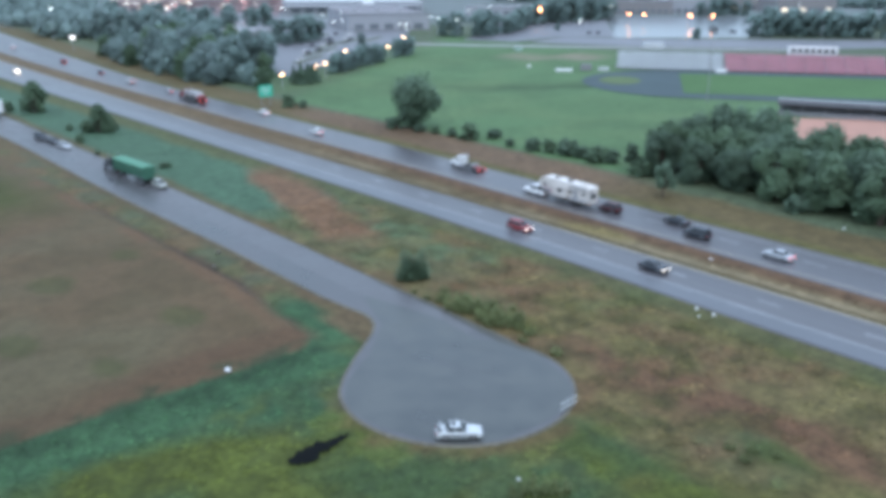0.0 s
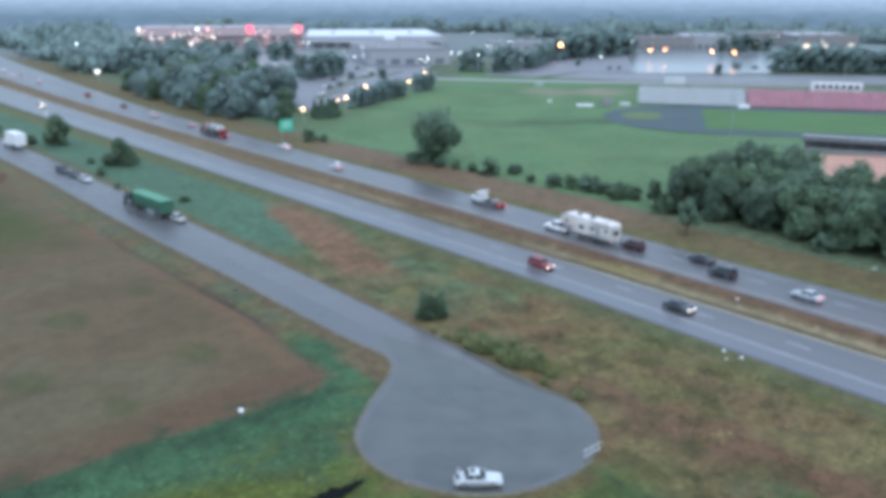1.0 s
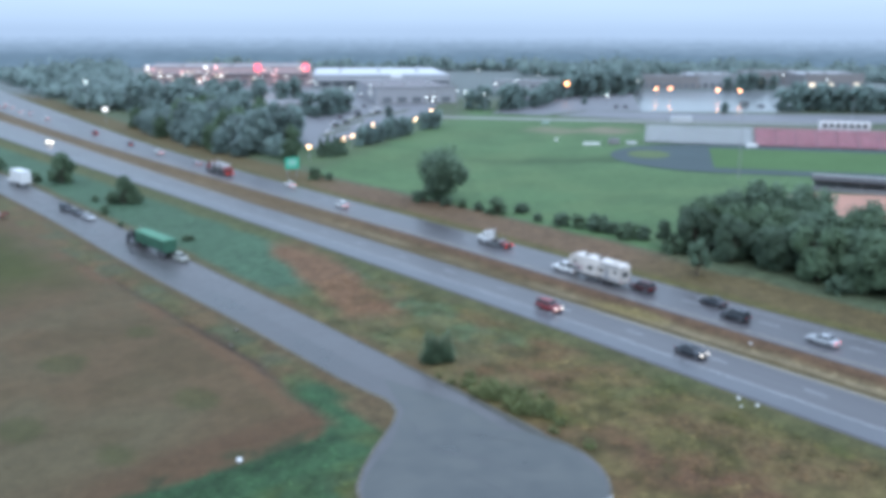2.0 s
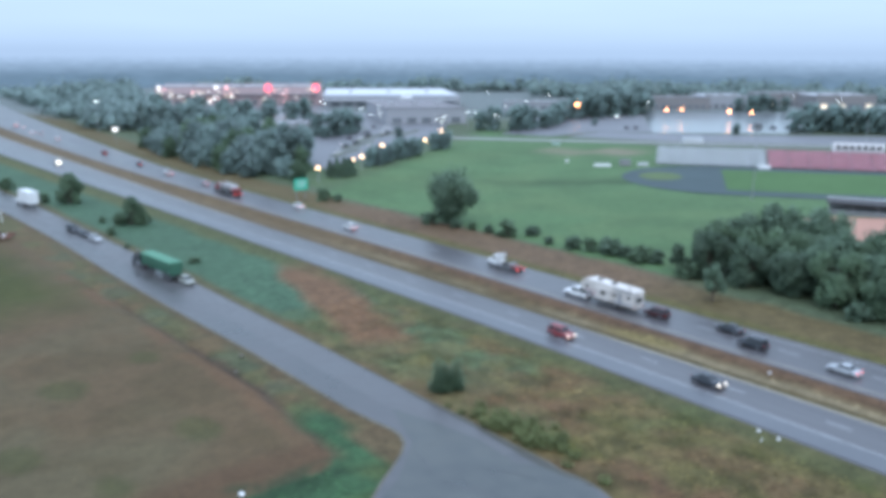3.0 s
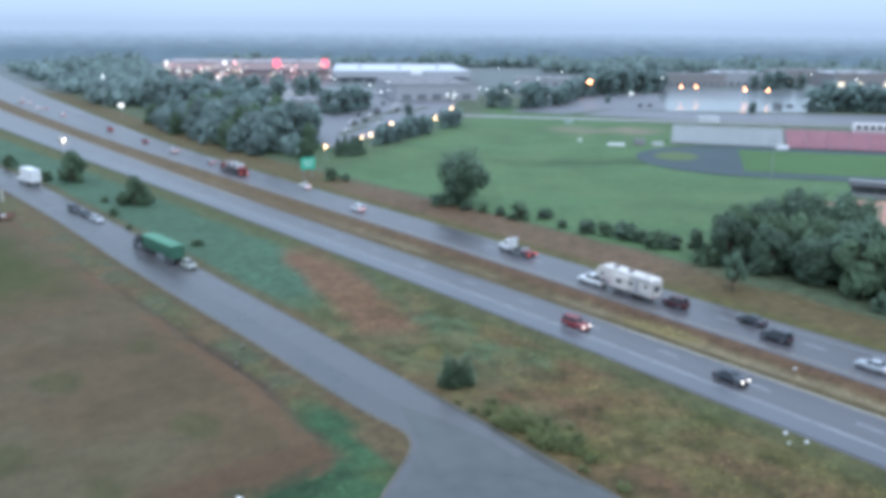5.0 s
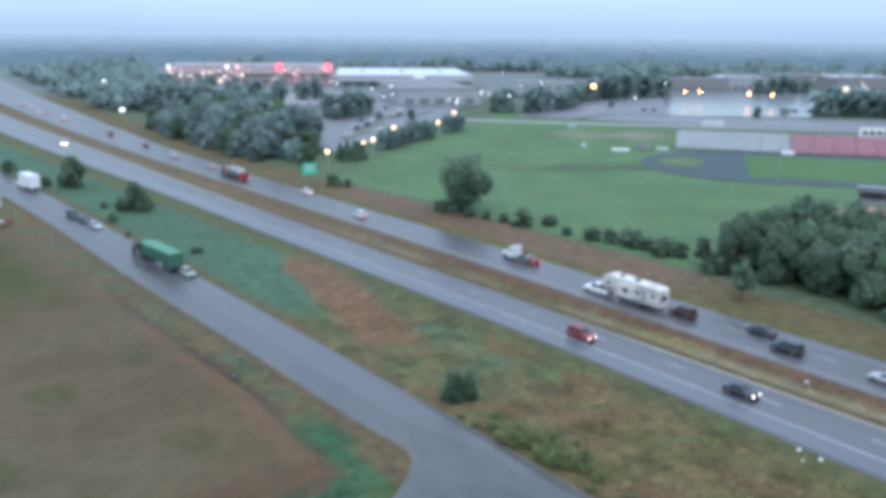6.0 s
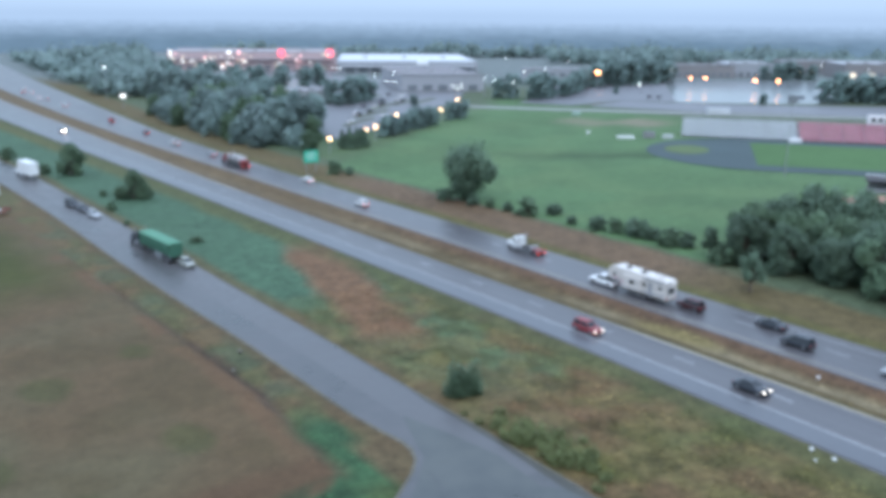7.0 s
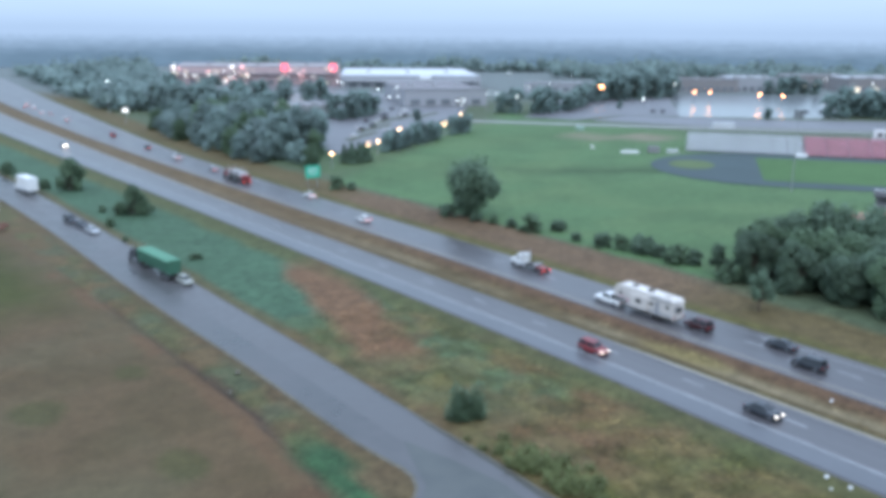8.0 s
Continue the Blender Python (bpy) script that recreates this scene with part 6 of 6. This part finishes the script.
for i in range(7):
    bm = bmesh.new()
    d = 64 + i * 2.25
    ring_loft(bm, [[sp(q, -13.02, 6.3), sp(q, -13.12, 6.3), sp(q, -13.06, 7.6), sp(q, -12.96, 7.6)] for q in (d, d + 1.5)])
    part("window", bm, M_GLASS, press)
for d in (63.5, 71.5, 79.5):
    bm = bmesh.new()
    tube(bm, sp(d, -15.5, 2.5), 0.15, 2.7, "z", 8)
    part("leg", bm, M_GALV, press)
bm = bmesh.new()
tube(bm, sp(74, -15, 12.5), 0.12, 4.3, "z", 8)
part("mast", bm, M_GALV, press)
tagged(press, "white press box with a row of windows above the stand", "press box")

dug = new("dugout")
dd = Vector((0.43, -0.9, 0))
dp = lambda a, b, z: Vector((222, 116, 0)) + dd * a + Vector((0.9, 0.43, 0)) * b + Vector((0, 0, z))
bm = bmesh.new()
ring_loft(bm, [[dp(a, 3.4, -0.1), dp(a, 3.6, -0.1), dp(a, 3.6, 3.0), dp(a, 3.4, 3.0)] for a in (0, 40)])
ring_loft(bm, [[dp(a, -0.2, -0.1), dp(a, 0, -0.1), dp(a, 0, 1.0), dp(a, -0.2, 1.0)] for a in (0, 40)])
part("wall", bm, M_ROOF_DARK, dug)
bm = bmesh.new()
ring_loft(bm, [[dp(a, -0.8, 2.7), dp(a, 4.2, 3.25), dp(a, 4.2, 3.45), dp(a, -0.8, 2.9)] for a in (-0.5, 40.5)])
part("roof", bm, M_DARK_STEEL, dug)
bm = bmesh.new()
ring_loft(bm, [[dp(a, 4.0, 3.46), dp(a, 4.4, 3.46), dp(a, 4.4, 3.62), dp(a, 4.0, 3.62)] for a in (-0.5, 40.5)])
part("roof_edge", bm, M_SIGN_WHITE, dug)
for k in range(8):
    bm = bmesh.new()
    tube(bm, dp(0.2 + k * 5.65, -0.1, 1.35), 0.09, 1.4, "z", 8)
    part("post", bm, M_GALV, dug)
tagged(dug, "dark roofed dugout with a white roof edge beside the infield", "dugout")

for i, (x, y, w_, h_, lab) in enumerate(((288.6, 275.0, 3.6, 1.6, "pale green storage box on the playing field"), (250.5, 215.5, 6.0, 0.5, "low white bench on the playing field"), (248.5, 231.0, 1.2, 0.9, "small white box on the playing field"),
                                         (262, 206.5, 3.8, 1.1, "white equipment under a cover beside the track"), (257.5, 211.0, 4.0, 2.2, "dark equipment shed beside the track"), (289.7, 175.0, 4.0, 1.2, "white equipment box before the stand"),
                                         (344.0, 243.7, 9.5, 2.6, "long white trailer parked behind the stand"))):
    bm = bmesh.new()
    box(bm, -w_ / 2, w_ / 2, -w_ / 6, w_ / 6, -0.15, h_, pose(0, 0, 0, 0, 0, -40))
    bmesh.ops.bevel(bm, geom=list(bm.edges), offset=min(0.15, h_ * 0.2), segments=2, affect="EDGES")
    ob = tagged(part("field_box", bm, M_ROOF_DARK if i == 4 else M_BOX_GREEN if i == 0 else M_SEAT_GREY if i in (3, 6) else M_SIGN_WHITE), lab, "equipment")
    ob.location = (x, y, 0)


# ---------- lamps ----------
def lamp(name, height, mat, label, size=0.5, arm=0.0):
    root = new(name)
    bm = bmesh.new()
    ring_loft(bm, [[(r * math.cos(a), r * math.sin(a), z) for a in np.linspace(0, 2 * math.pi, 8, endpoint=False)] for z, r in ((-0.2, 0.17), (height, 0.08))])
    part("pole", bm, M_GALV, root)
    bm = bmesh.new()
    box(bm, -arm / 2 - 0.1, arm / 2 + 0.1, -0.06, 0.06, height - 0.05, height + 0.08)
    part("arm", bm, M_GALV, root)
    for sx in ((-1, 1) if arm else (0,)):
        bm = bmesh.new()
        bmesh.ops.create_uvsphere(bm, u_segments=12, v_segments=8, radius=size)
        for v in bm.verts:
            v.co.z = v.co.z * 0.6 + height - 0.1
            v.co.x += sx * arm / 2
        part("lamp_head", bm, mat, root)
    return tagged(root, label, "street lamp")


WHITE_L = lamp("street_lamp", 9.0, M_LAMP_WHITE, "tall street lamp with a white lit head", 0.3)
put(WHITE_L, 151.3, 455.0, 0, 1, 1.7, 0)
for x, y in ((270, 413), (284, 420), (302, 428), (266, 376), (258, 372), (277, 338), (270, 335), (315, 365), (313, 356), (481, 532), (311, 339), (373, 397), (409, 416), (485, 470),
             (302, 492), (295, 475), (471, 368), (261.9, 320.8), (620, 352), (612, 372), (585, 300), (262, 560), (282, 575), (305, 560), (250, 600), (330, 590), (290, 610)):
    again(WHITE_L, x, y, rg.uniform(0, 180), 1, 1, 0)
LOW_L = lamp("street_lamp", 6.0, M_LAMP_WHITE, "low lamp with a white head beside the flooded car park", 0.4)
put(LOW_L, 386, 322, 0, 1, 1, 0)
WARM_L = lamp("street_lamp", 4.5, M_LAMP_WARM, "low lamp with a warm lit head beside the car park", 0.42)
put(WARM_L, 148.0, 242.4, 0, 1, 1, 0)
for x, y in ((169.0, 254.8), (175.9, 259.4), (228.8, 291.5), (203.2, 285.9), (262, 322)):
    again(WARM_L, x, y, 0, 1, 1, 0)
ORANGE_L = lamp("street_lamp", 6.0, M_LAMP_ORANGE, "street lamp with an orange sodium head", 0.6)
put(ORANGE_L, 395.1, 360.0, 0, 1.3, 1.3, 0)
for x, y, s in ((456, 342, 0.85), (464, 337, 0.85), (472, 309, 1.15), (475, 296, 1.0), (560, 291, 1.35), (513, 252, 1.25)):
    again(ORANGE_L, x, y, 30, s, 1 / s, 0)
# tall floodlight mast at the pitch
mast = new("floodlight_mast")
bm = bmesh.new()
ring_loft(bm, [[(r * math.cos(a), r * math.sin(a), z) for a in np.linspace(0, 2 * math.pi, 10, endpoint=False)] for z, r in ((-0.2, 0.13), (21, 0.07))])
part("pole", bm, M_GALV, mast)
for i in range(3):
    for k in range(4):
        bm = bmesh.new()
        box(bm, -1.2 + k * 0.62, -0.75 + k * 0.62, -0.2, 0.2, 19.2 + i * 0.7, 19.7 + i * 0.7)
        part("floodlight", bm, M_DARK_STEEL, mast)
    bm = bmesh.new()
    box(bm, -1.3, 1.3, 0.2, 0.28, 19.15 + i * 0.7, 19.3 + i * 0.7)
    part("crossbar", bm, M_GALV, mast)
tagged(mast, "tall pale floodlight mast beside the running track", "floodlight")
put(mast, 225.7, 139.9, -55, 1, 1, 0)

# ---------- beyond the field: streets, car parks, buildings ----------
def flat_patch(name, pts, mat, label, z=0.0, category="road"):
    bm = bmesh.new()
    bm.faces.new([bm.verts.new((x, y, z)) for x, y in pts])
    bmesh.ops.recalc_face_normals(bm, faces=bm.faces)
    if sum(f_.normal.z for f_ in bm.faces) < 0:
        bmesh.ops.reverse_faces(bm, faces=bm.faces)
    bmesh.ops.triangulate(bm, faces=bm.faces)
    return tagged(part(name, bm, mat), label, category, kind="structure")


flat_patch("street", [(256, 347), (262, 351), (300, 302), (340, 256), (400, 185), (394, 181), (334, 250), (295, 296)], M_CONC, "pale wet street along the sports ground", 0.02)
flat_patch("street_school", [(345, 256), (403, 187), (440, 164), (468, 190), (434, 222), (395, 258), (356, 308), (322, 300)], M_LOT, "dark wet street between the stands and the school", 0.012)
flat_patch("pavement_school", [(318, 306), (356, 310), (376, 290), (488, 386), (425, 398), (400, 398), (345, 350), (306, 330)], M_LOT, "grey wet paved yard beside the school", 0.016, "pavement")
flat_patch("car_park_school", [(374, 289), (398, 266), (436, 236), (475, 255), (571, 313), (540, 350), (488, 384)], M_FLOOD, "flooded car park that mirrors the lamps", 0.03, "car park")
flat_patch("car_park_stores", [(166, 268), (205, 292), (262, 336), (292, 358), (350, 420), (330, 560), (280, 520), (240, 430), (196, 400), (176, 330)], M_LOT, "wet car park below the stores", 0.03, "car park")
flat_patch("car_park_far", [(250, 560), (330, 560), (460, 540), (440, 690), (300, 730), (230, 640)], M_LOT, "wet car park before the stores", 0.02, "car park")

flat_patch("street_store", [(243, 423), (253, 425), (303, 560), (322, 612), (306, 620), (290, 570)], M_FLOOD, "wet lane that mirrors the store's red sign", 0.036)


for i, (x, y, l_) in enumerate(((188, 296, 30), (206, 316, 36), (226, 338, 40), (250, 352, 34), (250, 382, 30), (262, 352, 30))):
    ux, uy = 0.83, 0.56
    flat_patch("pavement_island_%d" % (i + 1), [(x, y), (x + ux * l_, y + uy * l_), (x + ux * l_ - 1.7, y + uy * l_ + 2.5), (x - 1.7, y + 2.5)], M_ISLAND, "planted grass island in the wet car park", 0.12, "traffic island")


def building(name, label, x, y, length, depth, height, heading, wall_mat, roof_mat, windows=0, win_mat=None, signs=(), canopy=False, category="building"):
    """A flat-roofed building whose front faces -y before it is turned."""
    root = new(name)
    bm = bmesh.new()
    box(bm, -length / 2, length / 2, 0, depth, -0.3, height)
    part("wall", bm, wall_mat, root)
    bm = bmesh.new()
    box(bm, -length / 2 - 0.3, length / 2 + 0.3, -0.3, depth + 0.3, height + 0.004, height + 0.25)
    part("roof", bm, roof_mat, root)
    for x0, x1, y0, y1 in ((-length / 2 - 0.3, length / 2 + 0.3, -0.35, 0.05), (-length / 2 - 0.3, length / 2 + 0.3, depth - 0.05, depth + 0.35)):
        bm = bmesh.new()
        box(bm, x0, x1, y0, y1, height + 0.254, height + 0.9)
        part("parapet", bm, wall_mat, root)
    for i in range(3):
        bm = bmesh.new()
        u = (-0.3 + 0.3 * i) * length
        box(bm, u - 1.6, u + 1.6, depth * 0.45, depth * 0.45 + 3, height + 0.254, height + 1.7)
        part("roof_unit", bm, M_GALV, root)
    for i in range(windows):
        u = (-0.46 + 0.92 * (i + 0.5) / windows) * length
        wide = 0.28 * length / windows
        bm = bmesh.new()
        box(bm, u - wide, u + wide, -0.08, -0.01, 0.8, min(height * 0.6, 3.6))
        pane = part("window", bm, win_mat if win_mat and (i * 7 + windows) % 5 < 2 else M_PANE, root)
        bm = bmesh.new()
        box(bm, u - wide - 0.15, u + wide + 0.15, -0.2, -0.085, 0.55, 0.8)
        part("sill", bm, M_CONC, pane)
    for u, w_, h_, mm in signs:
        bm = bmesh.new()
        box(bm, u * length - w_ / 2, u * length + w_ / 2, -0.6, -0.36, height - h_ * 0.55, height + h_ * 0.45)
        part("sign_box", bm, mm, root)
    if canopy:
        bm = bmesh.new()
        box(bm, -length * 0.48, length * 0.48, -4.0, -0.36, height * 0.62, height * 0.62 + 0.5)
        part("canopy", bm, roof_mat, root)
    tagged(root, label, category)
    root.matrix_world = pose(x, y, 0, 0, 0, heading)
    return root


store = building("store", "long store with red lit signs and bright windows", 312, 622, 122, 55, 13, -30.6, M_WALL_PINKED, M_ROOF_GREY, 16, None,
                 ((-0.48, 1.4, 3.0, M_SIGN_LIT), (-0.14, 2.6, 1.8, M_SIGN_LIT), (-0.08, 1.6, 2.6, M_SIGN_PINK), (0.17, 4.5, 5, M_SIGN_RED), (0.46, 4.5, 5, M_SIGN_RED)), True, "store")
rs = random.Random(12)
for i in range(64):
    u, z = -59 + 54 * rs.random() if i < 46 else -4 + 60 * rs.random(), rs.uniform(1.2, 11.8)
    w_, h_ = rs.uniform(0.5, 1.9), rs.uniform(0.5, 1.2)
    bm = bmesh.new()
    box(bm, u - w_ / 2, u + w_ / 2, -4.3, -4.05, z, z + h_)
    part("shop_light", bm, rs.choice((M_WINDOW_LIT, M_SIGN_LIT, M_WINDOW_LIT, M_SIGN_PINK)), store)
building("warehouse_store", "wide store with a white membrane roof", 389, 534, 100, 125, 8, -33, M_WALL_GREY, M_ROOF_WHITE, 10, None, ((0.1, 8, 3, M_SIGN_WHITE),), True, "store")
building("shop_row", "low grey row of shops with dark piers", 315, 400, 46, 72, 8.6, -26, M_WALL_GREY, M_ROOF_MAUVE, 5, None, (), False, "shops")
building("annex", "small building with a white roof among trees", 224, 392, 22, 16, 4.5, -12, M_WALL_TAN, M_ROOF_WHITE, 4, None, (), False, "building")
building("annex", "low brown building beside the car park", 232, 500, 30, 18, 6, -30, M_WALL_TAN, M_ROOF_GREY, 5, None, (), False, "building")
building("school_wing", "low brick school wing behind the flooded car park", 536, 396, 52, 24, 8, -38, M_WALL_TAN, M_ROOF_DARK, 10, None, (), False, "school")
building("school_hall", "school hall with a white flat roof", 572, 376, 34, 26, 9.5, -36, M_WALL_GREY, M_ROOF_WHITE, 6, None, (), False, "school")
building("school_wing", "long brick school wing with lit windows", 652, 372, 48, 26, 9, -36, M_WALL_TAN, M_ROOF_GREY, 9, M_WINDOW_LIT, (), False, "school")
building("gymnasium", "tall pale gymnasium beside the school", 640, 322, 44, 34, 10, -36, M_WALL_TAN, M_ROOF_WHITE, 6, M_WINDOW_LIT, (), False, "school")
building("house_row", "low dark building behind the trees", 452, 448, 46, 18, 5, -38, M_WALL_GREY, M_ROOF_DARK, 6, None, (), False, "building")

# cars left in the car parks
lot_car = car("sedan", "sedan", M_DARK_PAINT, "dark car parked in the wet car park")
stand(lot_car, 382, 312, 20)
for x, y, a in ((386, 309, 20), (448, 266, 100), (455.5, 261, 100), (232, 352, 40), (244, 356, 40), (255, 372, 130)):
    again(lot_car, x, y, a, 1, 1, 0.04)
lot_white = car("sedan", "sedan", M_WHITE_PAINT, "white car parked in the wet car park")
stand(lot_white, 214, 330, 30)
for x, y, a in ((220, 318, 30), (262, 368, 120), (280, 390, 120), (276, 384, 40), (262, 440, 40)):
    again(lot_white, x, y, a, 1, 1, 0.04)
for i, (x, y) in enumerate(((196, 306), (212, 325), (222, 332), (236, 349), (246, 357), (262, 364), (274, 373), (276, 396), (268, 400), (262, 392))):
    again(lot_car if i % 3 else lot_white, x, y, 34, 1, 1, 0.04)

# from plan units to metres; cars and pickups are modelled in metres and only take their places
for ob in scene.objects:
    if ob.parent is None and ob is not cam and ob is not sun:
        if ob.get("category") == "car" or ob.name.startswith("pickup_truck"):
            ob.location = ob.location * PLAN
        else:
            ob.matrix_basis = Matrix.Scale(PLAN, 4) @ ob.matrix_basis
